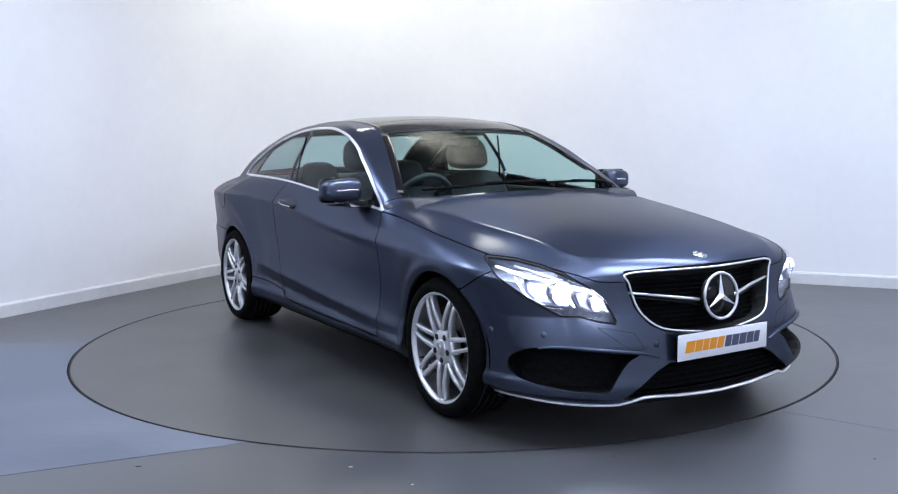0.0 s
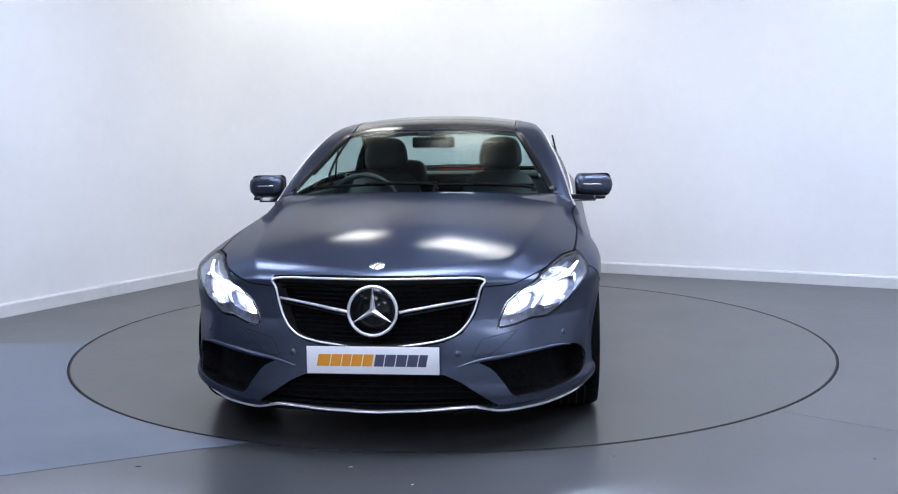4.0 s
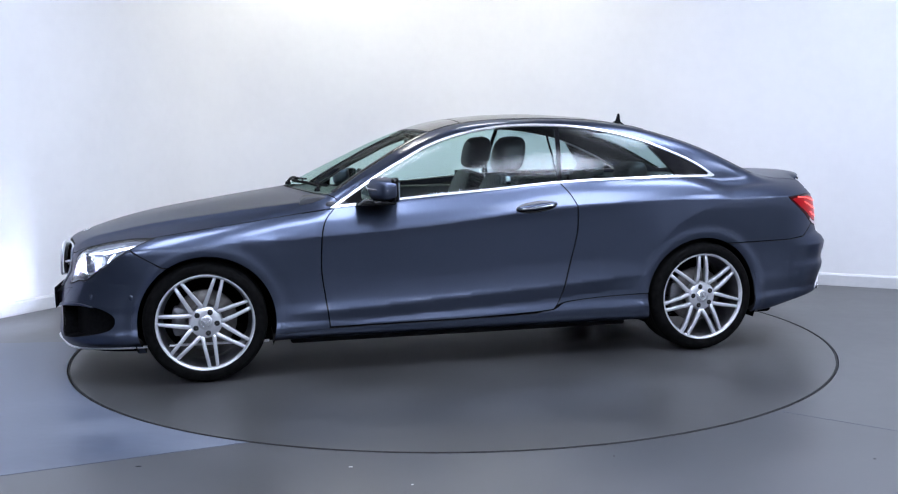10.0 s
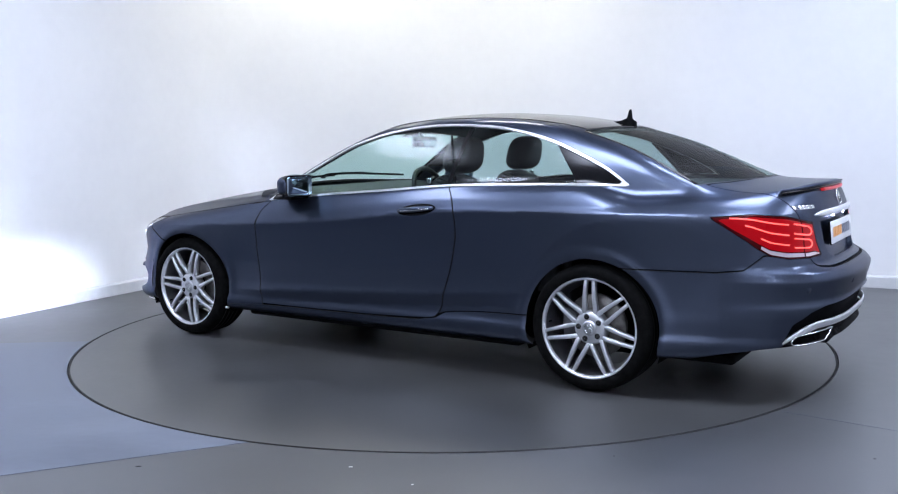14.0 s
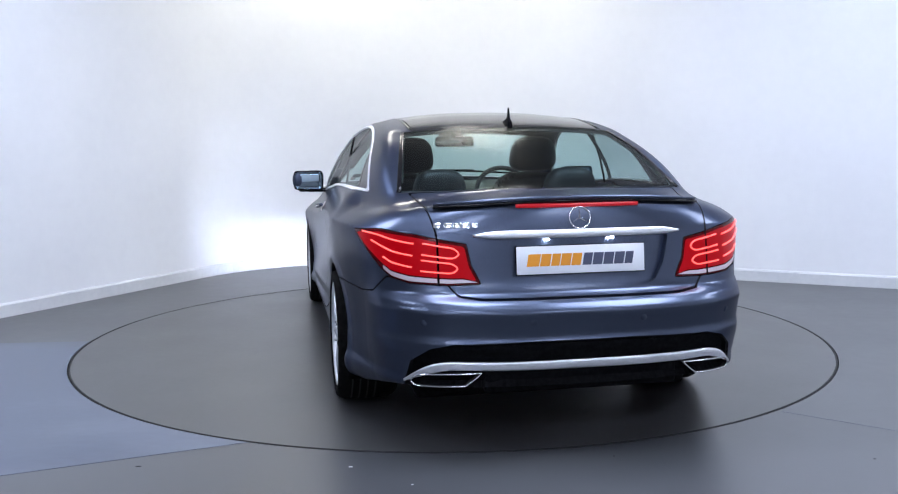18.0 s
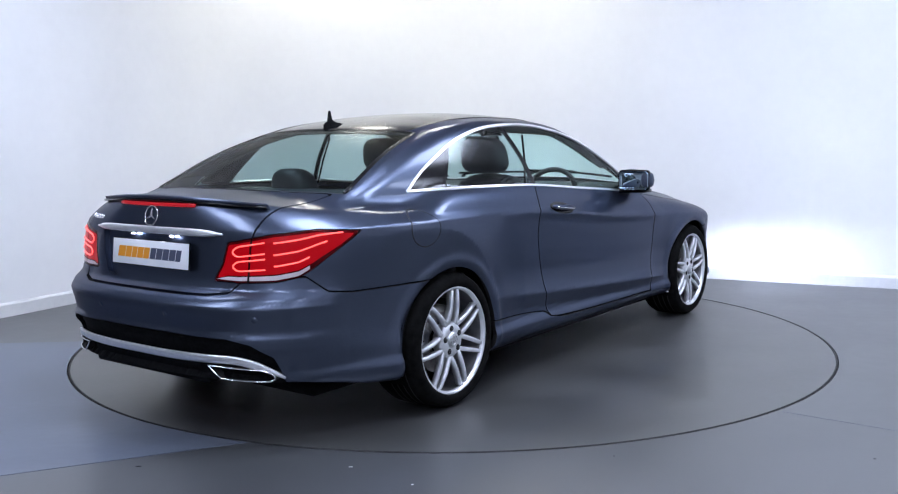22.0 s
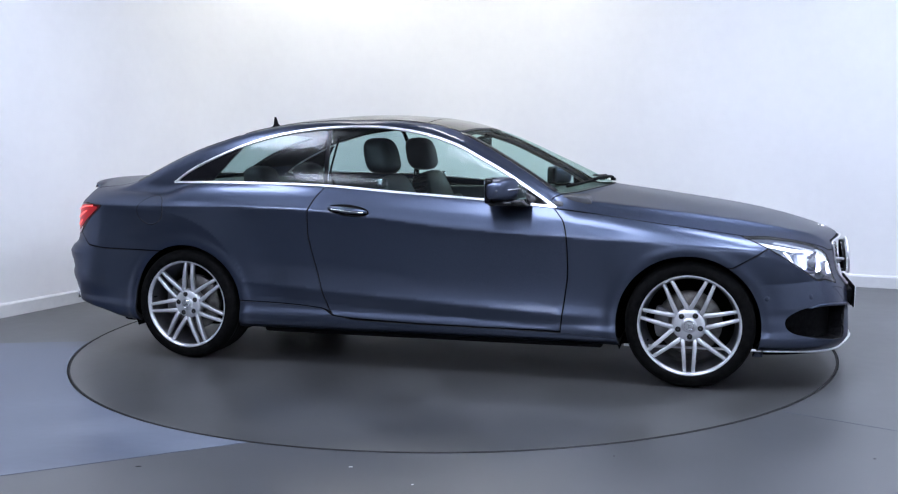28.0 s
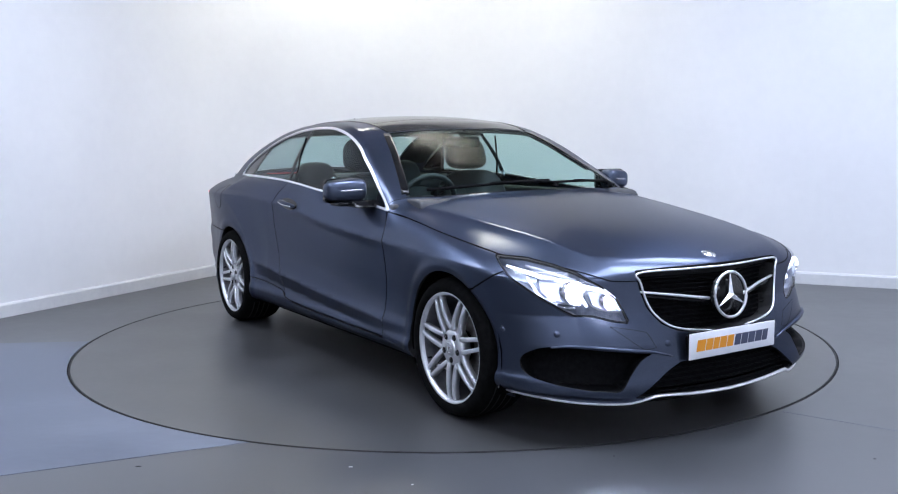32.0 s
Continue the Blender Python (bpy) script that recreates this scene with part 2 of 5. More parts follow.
def floor_and_turntable(far_pts, mid):
    # floor sheet with a round pit for the turntable
    bm = bmesh.new()
    n = 160
    inner = [bm.verts.new(((R_DISC + 0.007) * math.cos(2 * math.pi * i / n), (R_DISC + 0.007) * math.sin(2 * math.pi * i / n), 0)) for i in range(n)]
    deep = [bm.verts.new((v.co.x, v.co.y, -0.06)) for v in inner]
    outer = []
    big = [p + (p - mid).normalized() * 0.2 for p in far_pts]
    for i in range(n):
        d = Vector((math.cos(2 * math.pi * i / n), math.sin(2 * math.pi * i / n), 0))
        best = 1e9
        for a, b in zip(big, big[1:] + big[:1]):
            e = b - a
            den = d.x * e.y - d.y * e.x
            if abs(den) > 1e-9:
                s = (a.x * e.y - a.y * e.x) / den
                u = (a.x * d.y - a.y * d.x) / den
                if s > 0 and -1e-6 <= u <= 1 + 1e-6:
                    best = min(best, s)
        outer.append(bm.verts.new(d * best))
    for i in range(n):
        j = (i + 1) % n
        bm.faces.new((inner[i], inner[j], outer[j], outer[i]))
        bm.faces.new((inner[j], inner[i], deep[i], deep[j]))
    bmesh.ops.recalc_face_normals(bm, faces=bm.faces)
    for f in bm.faces:
        if abs(f.normal.z) > 0.5 and f.normal.z < 0:
            f.normal_flip()
    tagged(finish("floor", bm, VINYL, smooth=False), "grey vinyl studio floor with faint scuffs", "floor", kind="structure")
    pit = lathe_bm([(0.001, -0.06), (R_DISC + 0.007, -0.06)], 96, "z")
    tagged(finish("floor_pit", pit, SEAM, smooth=False), "dark pit under the turntable edge", "floor", kind="structure")
    disc = bmesh.new()
    n = 192
    rim = [(R_DISC * math.cos(2 * math.pi * i / n), R_DISC * math.sin(2 * math.pi * i / n)) for i in range(n)]
    disc = prism_bm(rim, "z", -0.05, 0.0)
    table = new("turntable")
    tagged(table, "round turntable level with the floor, grey vinyl top", "turntable")
    part("deck", disc, DISC, table, smooth=False)
    ring = lathe_bm([(R_DISC - 0.009, 0.0), (R_DISC - 0.009, 0.0016), (R_DISC, 0.0016), (R_DISC, -0.004)], n, "z")
    part("edge_trim", ring, SEAM, table, "thin black edge strip")
    return table


FAR, MID = room_shell()
TABLE = floor_and_turntable(FAR, MID)


def ceiling_light(x, y, w, d, turn, glow):
    lamp = new("ceiling_light")
    lamp.matrix_basis = pose(x, y, CEIL, 0, 0, turn)
    tagged(lamp, "flat white ceiling light panel, lit, added out of view", "ceiling light", "ceiling lights")
    fr = []
    for sx, sy, lx, ly in ((0, 1, w, 0.03), (0, -1, w, 0.03), (1, 0, 0.03, d), (-1, 0, 0.03, d)):
        fr.append(box_bm((lx + 0.03 * abs(sy), ly + 0.03 * abs(sx), 0.03), (sx * w / 2, sy * d / 2, -0.015), 0.004))
    part("frame", merged(*fr), SKIRT, lamp, smooth=False)
    part("diffuser", box_bm((w - 0.03, d - 0.03, 0.012), (0, 0, -0.012)), glow, lamp, "glowing white diffuser", smooth=False)
    return lamp


# panels out of view: some placed by the car's reflections, others added as fill
for along, out, size, glow in ((2.6, 1.3, .55, PANEL_GLOW), (5.4, 2.0, .75, PANEL_COOL), (8.0, 1.8, .7, PANEL_COOL), (1.4, 4.4, .65, PANEL_COOL), (1.7, 7.3, .7, PANEL_COOL), (6.1, 4.1, .85, PANEL_COOL), (3.9, 4.8, .85, PANEL_COOL), (4.6, 7.4, .55, PANEL_COOL), (4.4, 10.4, .8, PANEL_COOL), (7.2, 10.3, .8, PANEL_COOL), (8.3, 7.4, .7, PANEL_COOL), (1.0, 1.0, .4, PANEL_GLOW)):
    p = ROOM_CORNER + ROOM_E1 * along + ROOM_E2 * out
    ceiling_light(p.x, p.y, size * 1.55, size * 1.55, -26.7, glow)


# ---- the car's outer surface: one smooth field, cut into panels ----
def curve(*pts):
    """A smooth function through (x, value) pairs, without overshoot."""
    p = np.array(sorted(pts), float)
    x, y = p[:, 0], p[:, 1]
    h, d = np.diff(x), np.diff(y) / np.diff(x)
    m = np.zeros(len(x))
    for i in range(1, len(x) - 1):
        if d[i - 1] * d[i] > 0:
            w1, w2 = 2 * h[i] + h[i - 1], h[i] + 2 * h[i - 1]
            m[i] = (w1 + w2) / (w1 / d[i - 1] + w2 / d[i])
    m[0], m[-1] = d[0], d[-1]
    xs = np.linspace(x[0], x[-1], 1200)
    k = np.clip(np.searchsorted(x, xs) - 1, 0, len(h) - 1)
    t = (xs - x[k]) / h[k]
    ys = (2 * t**3 - 3 * t**2 + 1) * y[k] + (t**3 - 2 * t**2 + t) * h[k] * m[k] + (3 * t**2 - 2 * t**3) * y[k + 1] + (t**3 - t**2) * h[k] * m[k + 1]
    return lambda q: np.interp(q, xs, ys)


HUB_X, HUB_Z = 1.38, 0.312
crease = curve((-2.4, .868), (-1.86, .871), (-1.2, .869), (-.746, .859), (-.287, .827), (.174, .777), (.774, .737), (1.2, .715), (2.3, .66))
belt = curve((-2.4, .99), (-1.5, .991), (-1.06, .989), (-.57, .98), (-.135, .944), (.33, .909), (.72, .876), (.9, .870), (1.1, .849), (2.3, .80))
# half width over height: 0 at the sill, 1 at the crease, 2 at the belt
section = curve((-.3, .77), (-.05, .815), (.03, .872), (.07, .884), (.11, .886), (.18, .872), (.26, .868), (.36, .862), (.50, .865), (.70, .878), (.90, .8915), (.985, .895), (1.03, .892), (1.15, .883), (1.5, .857), (1.85, .822), (2.0, .804), (2.3, .76), (3, .70))
plan = curve((-2.5, -.16), (-2.2, -.10), (-1.95, -.055), (-1.7, -.018), (-1.4, 0), (-1.0, -.003), (-.4, -.008), (.3, -.008), (.9, -.008), (1.3, 0), (1.5, -.002), (1.8, -.02), (2.3, -.05))
nose = curve((.05, 2.14), (.16, 2.175), (.20, 2.195), (.30, 2.185), (.40, 2.176), (.45, 2.178), (.57, 2.175), (.66, 2.160), (.70, 2.135), (.76, 2.07), (.9, 1.95), (1.4, 1.6))
tail = curve((.05, -2.36), (.22, -2.40), (.30, -2.42), (.38, -2.435), (.42, -2.450), (.445, -2.452), (.475, -2.442), (.52, -2.450), (.57, -2.462), (.60, -2.44), (.64, -2.375), (.72, -2.352), (.86, -2.338), (.95, -2.318), (.99, -2.30), (1.05, -2.24), (1.4, -2.1))
hood_top = curve((.5, .99), (.85, .962), (.935, .950), (1.3, .896), (1.66, .836), (1.84, .795), (2.02, .740), (2.12, .704), (2.2, .66), (2.4, .55))
boot_top = curve((-2.6, 1.0), (-2.33, 1.003), (-2.2, 1.002), (-2.0, 1.010), (-1.8, 1.02), (-1.4, 1.02), (-1.0, 1.0))
roof = curve((1.6, .55), (1.02, .87), (.90, .957), (.74, 1.040), (.555, 1.127), (.379, 1.208), (.204, 1.276), (.029, 1.328), (-.144, 1.354), (-.317, 1.367), (-.49, 1.371), (-.837, 1.353), (-1.01, 1.331), (-1.183, 1.300), (-1.305, 1.267), (-1.531, 1.200), (-1.706, 1.134), (-1.881, 1.062), (-2.004, 1.012), (-2.2, .93), (-2.6, .75))
floor_line = curve((2.4, .145), (1.75, .147), (1.3, .182), (.9, .187), (-1.4, .19), (-1.8, .197), (-2.02, .235), (-2.2, .265), (-2.5, .285))
low_line = curve((-1.2, .46), (-.8, .435), (-.529, .415), (.055, .379), (.37, .36), (.748, .337), (1.1, .32))
glass_wide = curve((1.2, .78), (.8, .795), (.4, .806), (0, .81), (-.6, .803), (-1.1, .775), (-1.5, .735), (-1.9, .67), (-2.3, .60))


def smax(a, b, k):
    h = np.clip(0.5 - 0.5 * (b - a) / k, 0, 1)
    return b + (a - b) * h + k * h * (1 - h)


def smin(a, b, k):
    return -smax(-a, -b, k)


def bow(x, y):
    """Distance along the car with the bow of windscreen and rear window taken out."""
    k = np.clip((x + .45) / 1.3, -1.2, 1.0)
    return x + .42 * k * y * y


def body(x, y, z):
    a = np.abs(y)
    # lower body
    c, b = crease(x), belt(x)
    s = np.where(z < c, (z - .2) / (c - .2), 1 + (z - c) / (b - c))
    w = section(np.clip(s, -.3, 3)) + plan(x) - .07 * np.clip((-1.15 - x) / .8, 0, 1) ** 1.5 * np.clip(s - 1, 0, 1.2) ** 1.3
    for hx in (HUB_X - .01, -HUB_X - .005):
        r = np.hypot(x - hx, z - HUB_Z + .005)
        w = w + np.where(z > .1, np.where(x > HUB_X, np.clip((z - .18) / .2, 0, 1), 1.0), 0) * (.012 * np.exp(-((r - .365) / .035) ** 2) + .006 * np.exp(-((r - .43) / .10) ** 2))
    w = w + .014 * np.clip((-1.98 - x) / .25, 0, 1) * np.clip((.63 - z) / .06, 0, 1)
    # haunch over the rear wheel: brighter above its crest, tucked in below
    hr = np.hypot((x + 1.55) / np.where(x > -1.55, .56, 1.9), (z - .28) / .56)
    crest = np.where(hr > 1, np.clip((1.5 - hr) / .5, 0, 1) ** 2, 1 - .7 * np.clip((1 - hr) / .3, 0, 1))
    w = w + .015 * crest * np.clip((z - .25) / .2, 0, 1) * np.clip((x + 2.0) / .5, 0, 1) * np.clip((1.1 - s) / .3 + .4, 0, 1)
    # shoulder line with a hollow under it
    hollow = np.clip((1.05 - x) / .3, 0, 1) * np.clip((x + 1.05) / .35, 0, 1)
    under = np.clip(c - z, 0, None)
    w = w - .010 * hollow * under ** 2 / (under ** 2 + .0012) * np.clip(1 - under / .26, 0, 1)
    # pressed line rising along the lower door
    d = z - low_line(x)
    press = np.clip((.98 - x) / .25, 0, 1) * np.clip((x + 1.05) / .3, 0, 1)
    w = w + .026 * press * np.where(d > 0, np.exp(-np.clip(d, 0, None) / .11), np.clip(1 + d / .07, 0, 1))
    w = w - .045 * np.clip((.44 - z) / .2, 0, 1) ** 1.4 * np.clip((-1.74 - x) / .3, 0, 1)
    v = .16 * np.exp(-((z - .60) / .13) ** 2) + .03
    xs = x + np.where(x > 0, v * (np.sqrt(a * a + .0025) - .05) * np.clip(1.6 - a / .42, 0, 1), 0)
    xf, xr = nose(z), tail(z)
    lf, lr, p = .56, .50, 2.15 + .45 * np.clip((.52 - z) / .12, 0, 1)
    ef = np.clip((xs - (xf - lf)) / lf, 0, None)
    xr = xr - .022 * np.clip((a - .45) / .2, 0, 1) * np.clip((z - .59) / .04, 0, 1) * np.clip((.93 - z) / .1, 0, 1)
    er = np.clip(((xr + lr) - xs) / lr, 0, None)
    q = 2.5 + .45 * np.clip((.95 - z) / .2, 0, 1)
    rad = np.where(x > 0, (ef**p + (a / w) ** p) ** (1 / p), (er**q + (a / w) ** q) ** (1 / q))
    side = (rad - 1) * .75
    # bonnet: a flat middle between two raised lines, a groove and the wing's shoulder outside them
    ridge = a - (.68 - .13 * (x - .95) - .25 * np.clip(x - 1.85, 0, 1))
    fold = np.where(ridge < 0, .09, .038)
    hood = hood_top(x) - .098 * (a / .78) ** 2.3 + .013 * np.exp(.3 - np.sqrt((ridge / fold) ** 2 + .09)) * np.clip((x - .58) / .2, 0, 1) * np.clip((2.16 - x) / .1, 0, 1)
    boot = boot_top(x) - .045 * (a / .57) ** 2.3
    mid = b + .01 + .04 * np.clip((.80 - a) / .2, 0, 1)
    tf = np.clip((x - .42) / .30, 0, 1)
    tr = np.clip((-1.25 - x) / .35, 0, 1)
    tf, tr = tf * tf * (3 - 2 * tf), tr * tr * (3 - 2 * tr)
    top = mid * (1 - tf) * (1 - tr) + hood * tf + boot * tr
    low = smax(side, z - top, .05)
    low = smax(low, floor_line(x) - z, .012)
    # glasshouse
    t = np.clip((z - b) / (1.31 - b), -.3, 1.4)
    wg = glass_wide(x) - .075 * t - .125 * np.abs(t) ** 1.7 * np.sign(t)
    u = bow(x, y)
    up = z - (roof(u) - .055 * (a / .58) ** 2.4 * np.clip(1 - np.abs(x + .45) / 1.5, .25, 1))
    up = up * np.where((x > .2) | (x < -1.2), .88, 1.0)
    green = smax(a - wg, up, .045)
    green = smax(green, .8 - z, .02)
    green = smax(green, np.maximum(x - 1.08, -2.12 - x), .02)
    return smin(low, green, .022 + .05 * np.clip((a - .55) / .15, 0, 1) * np.clip((x - .40) / .3, 0, 1) + .022 * np.clip((a - .45) / .1, 0, 1) * np.clip((-1.25 - x) / .35, 0, 1))


def gradient(v, e=.0025):
    d = np.concatenate([np.eye(3), -np.eye(3)]) * e
    q = (v[None] + d[:, None]).reshape(-1, 3)
    f = body(*q.T).reshape(6, -1)
    return (f[:3] - f[3:]).T / (2 * e)


def surface(h):
    """Wraps the field's zero level in quads, drawn tight onto it."""
    xs, ys, zs = np.arange(-2.52, 2.28, h), np.arange(-.95, .95 + h, h), np.arange(.10, 1.42, h)
    nx, ny, nz = len(xs), len(ys), len(zs)
    f = np.empty((nx, ny, nz), np.float32)
    Y, Z = np.meshgrid(ys, zs, indexing="ij")
    for i in range(0, nx, 20):
        X = xs[i:i + 20][:, None, None] + 0 * Y[None]
        f[i:i + 20] = body(X, Y[None] + 0 * X, Z[None] + 0 * X)
    inside = f < 0
    cells = np.zeros((nx - 1, ny - 1, nz - 1), np.int8)
    for dx in (0, 1):
        for dy in (0, 1):
            for dz in (0, 1):
                cells += inside[dx:nx - 1 + dx, dy:ny - 1 + dy, dz:nz - 1 + dz]
    active = (cells > 0) & (cells < 8)
    index = -np.ones(active.shape, np.int64)
    at = np.argwhere(active)
    index[active] = np.arange(len(at))
    # start in the mean of the edge crossings
    acc, cnt = np.zeros((len(at), 3)), np.zeros(len(at))
    corners = [(0, 0, 0), (1, 0, 0), (0, 1, 0), (1, 1, 0), (0, 0, 1), (1, 0, 1), (0, 1, 1), (1, 1, 1)]
    val = [f[at[:, 0] + c[0], at[:, 1] + c[1], at[:, 2] + c[2]].astype(float) for c in corners]
    for i in range(8):
        for j in range(i + 1, 8):
            if sum(abs(p - q) for p, q in zip(corners[i], corners[j])) == 1:
                m = (val[i] < 0) != (val[j] < 0)
                t = np.where(m, val[i] / np.where(m, val[i] - val[j], 1), 0)
                for k in range(3):
                    acc[:, k] += np.where(m, corners[i][k] + t * (corners[j][k] - corners[i][k]), 0)
                cnt += m
    v = (at + acc / cnt[:, None]) * h + np.array([xs[0], ys[0], zs[0]])
    for _ in range(4):
        g = gradient(v)
        d = body(*v.T) / np.maximum((g * g).sum(1), .05)
        v = v - np.clip(d, -h, h)[:, None] * g
    # draw the nearest row of points onto the pressed lines of the side
    for line, x0, x1 in ((crease, -1.0, 1.0), (low_line, -.95, .9)):
        k = (np.abs(v[:, 1]) > .7) & (np.abs(v[:, 2] - line(v[:, 0])) < .52 * h) & (v[:, 0] > x0) & (v[:, 0] < x1)
        q = v[k]
        q[:, 2] = line(q[:, 0])
        for _ in range(4):
            g = gradient(q)
            q[:, 1] -= np.clip(body(*q.T) / np.where(np.abs(g[:, 1]) > .2, g[:, 1], 1), -h, h)
        v[k] = q
    quads = []
    for ax in range(3):
        o = [k for k in range(3) if k != ax]
        sl0, sl1 = [slice(None)] * 3, [slice(None)] * 3
        sl0[ax], sl1[ax] = slice(0, -1), slice(1, None)
        a, b = inside[tuple(sl0)], inside[tuple(sl1)]
        e = np.argwhere(a != b)
        lim = np.array(active.shape)
        ok = (e[:, o[0]] > 0) & (e[:, o[1]] > 0) & (e[:, o[0]] < lim[o[0]]) & (e[:, o[1]] < lim[o[1]])
        e = e[ok]
        flip = a[tuple(e.T)] ^ (ax == 1)
        ring = []
        for d0, d1 in ((1, 1), (0, 1), (0, 0), (1, 0)):
            c = e.copy()
            c[:, o[0]] -= d0
            c[:, o[1]] -= d1
            ring.append(index[tuple(c.T)])
        q = np.stack(ring, 1)
        q[~flip] = q[~flip][:, ::-1]
        quads.append(q)
    return v, np.concatenate(quads)


SKIN_V, SKIN_F = surface(.0135)


def inside_poly(px, py, poly):
    """Signed distance to a closed outline, positive inside."""
    poly = np.asarray(poly, float)
    best, odd = np.full(px.shape, 1e9), np.zeros(px.shape, bool)
    for (ax, ay), (bx, by) in zip(poly, np.roll(poly, -1, 0)):
        ex, ey = bx - ax, by - ay
        t = np.clip(((px - ax) * ex + (py - ay) * ey) / (ex * ex + ey * ey + 1e-12), 0, 1)
        best = np.minimum(best, np.hypot(px - ax - t * ex, py - ay - t * ey))
        if ey:
            odd ^= ((ay > py) != (by > py)) & (px < (py - ay) / ey * ex + ax)
    return np.where(odd, best, -best)


def cut(v, origin, faces, keep):
    """Keeps the part of a mesh where keep(v) > 0, with clean edges."""
    g = keep(v)
    pos = g > 0
    verts, orig, out, made = list(map(tuple, v)), list(origin), [], {}
    for f in faces:
        m = [pos[i] for i in f]
        if all(m):
            out.append(f)
        elif any(m):
            poly = []
            for i in range(len(f)):
                a, b = f[i], f[(i + 1) % len(f)]
                if m[i]:
                    poly.append(a)
                if m[i] != m[(i + 1) % len(f)]:
                    k = (min(a, b), max(a, b))
                    if k not in made:
                        t = g[a] / (g[a] - g[b])
                        made[k] = len(verts)
                        verts.append(tuple(v[a] + t * (v[b] - v[a])))
                        orig.append(-1)
                    poly.append(made[k])
            if len(poly) > 2:
                out.append(poly)
    used = sorted({i for f in out for i in f})
    remap = {o: n for n, o in enumerate(used)}
    return np.array([verts[i] for i in used]).reshape(-1, 3), [orig[i] for i in used], [[remap[i] for i in f] for f in out]


def panel(name, keeps, mat, parent, label="", lift=0.0, thick=.012, near=None, rim_mat=None):
    """A panel of the skin: where all of keeps are positive; lift moves it outward, thick turns its edge inward."""
    sel = SKIN_F
    if near is not None:
        sel = sel[near(SKIN_V)[sel].any(1)]
    whole = np.ones(len(sel), bool)
    for k in keeps:
        ids = np.unique(sel)
        full = np.zeros(len(SKIN_V))
        full[ids] = k(SKIN_V[ids])
        p = full[sel] > 0
        some = p.any(1)
        whole, sel = (whole & p.all(1))[some], sel[some]
    inner, edge = sel[whole], sel[~whole]
    ids = np.unique(edge)
    back = {o: n for n, o in enumerate(ids.tolist())}
    v, orig, faces = SKIN_V[ids], ids.tolist(), [[back[i] for i in f] for f in edge.tolist()]
    for k in keeps:
        if faces:
            v, orig, faces = cut(v, orig, faces, k)
    known = {o: n for n, o in enumerate(orig) if o >= 0}
    extra = [i for i in np.unique(inner).tolist() if i not in known]
    for n, o in enumerate(extra):
        known[o] = len(v) + n
    v = np.concatenate([v, SKIN_V[extra]]) if extra else v
    faces = faces + [[known[i] for i in f] for f in inner.tolist()]
    if not faces:
        print("EMPTY PANEL", name)
        return None
    for _ in range(2):
        gr = gradient(v)
        v = v - (body(*v.T) / np.maximum((gr * gr).sum(1), .05))[:, None] * gr * .5
    gr = gradient(v)
    n = gr / np.maximum(np.linalg.norm(gr, axis=1), 1e-9)[:, None]
    v = v + n * lift
    edges = {}
    for f in faces:
        for i in range(len(f)):
            a, b = f[i], f[(i + 1) % len(f)]
            edges[(a, b)] = 1
    rim = [(a, b) for a, b in edges if (b, a) not in edges]
    base = len(v)
    ids = sorted({i for e in rim for i in e})
    top = {i: base + k for k, i in enumerate(ids)}
    low = {i: base + len(ids) + k for k, i in enumerate(ids)}
    v2 = np.concatenate([v, v[ids], v[ids] - n[ids] * thick]) if ids else v
    rims = [[top[b], top[a], low[a], low[b]] for a, b in rim] if thick else []
    me = bpy.data.meshes.new(name)
    me.from_pydata(v2.tolist(), [], faces + rims)
    normals = []
    for f in faces:
        normals += [tuple(n[i]) for i in f]
    for f in rims:
        a, b, c = (Vector(v2[i]) for i in f[:3])
        w = (b - a).cross(c - a)
        normals += [tuple(w.normalized())] * 4
    me.polygons.foreach_set("use_smooth", [True] * len(me.polygons))
    me.normals_split_custom_set(normals)
    me.materials.append(mat)
    me.materials.append(rim_mat or SEAM)
    me.polygons.foreach_set("material_index", [0] * len(faces) + [1] * len(rims))
    ob = new(name, me)
    ob.parent = parent
    if label:
        tagged(ob, label)
    return ob


# ---- panel lines ----
def spline(pts, closed=False, n=8):
    """A finer line through points."""
    p = [Vector(q) for q in pts]
    out, m = [], len(p)
    for i in range(m if closed else m - 1):
        a, b = p[(i - 1) % m] if closed or i else p[i], p[i]
        c, d = p[(i + 1) % m], p[(i + 2) % m] if closed or i + 2 < m else p[(i + 1) % m]
        for k in range(n):
            t = k / n
            out.append(tuple(.5 * ((2 * b) + (c - a) * t + (2 * a - 5 * b + 4 * c - d) * t * t + (3 * b - a - 3 * c + d) * t**3)))
    if not closed:
        out.append(tuple(p[-1]))
    return out


GAP = .0038
lip_line = curve((0, .168), (.20, .176), (.384, .187), (.44, .172), (.498, .159), (.60, .163), (.70, .172), (.82, .188), (1.0, .20))
DLO_LOW = [(.725, .871), (.33, .909), (-.135, .944), (-.57, .978), (-1.06, .989), (-1.525, .991)]
DLO_UP = [(-1.525, .991), (-1.407, 1.071), (-1.247, 1.146), (-1.088, 1.208), (-.93, 1.251), (-.772, 1.280), (-.614, 1.295), (-.456, 1.300), (-.298, 1.296), (-.14, 1.277), (.019, 1.244), (.178, 1.19), (.306, 1.125), (.467, 1.037), (.725, .871)]
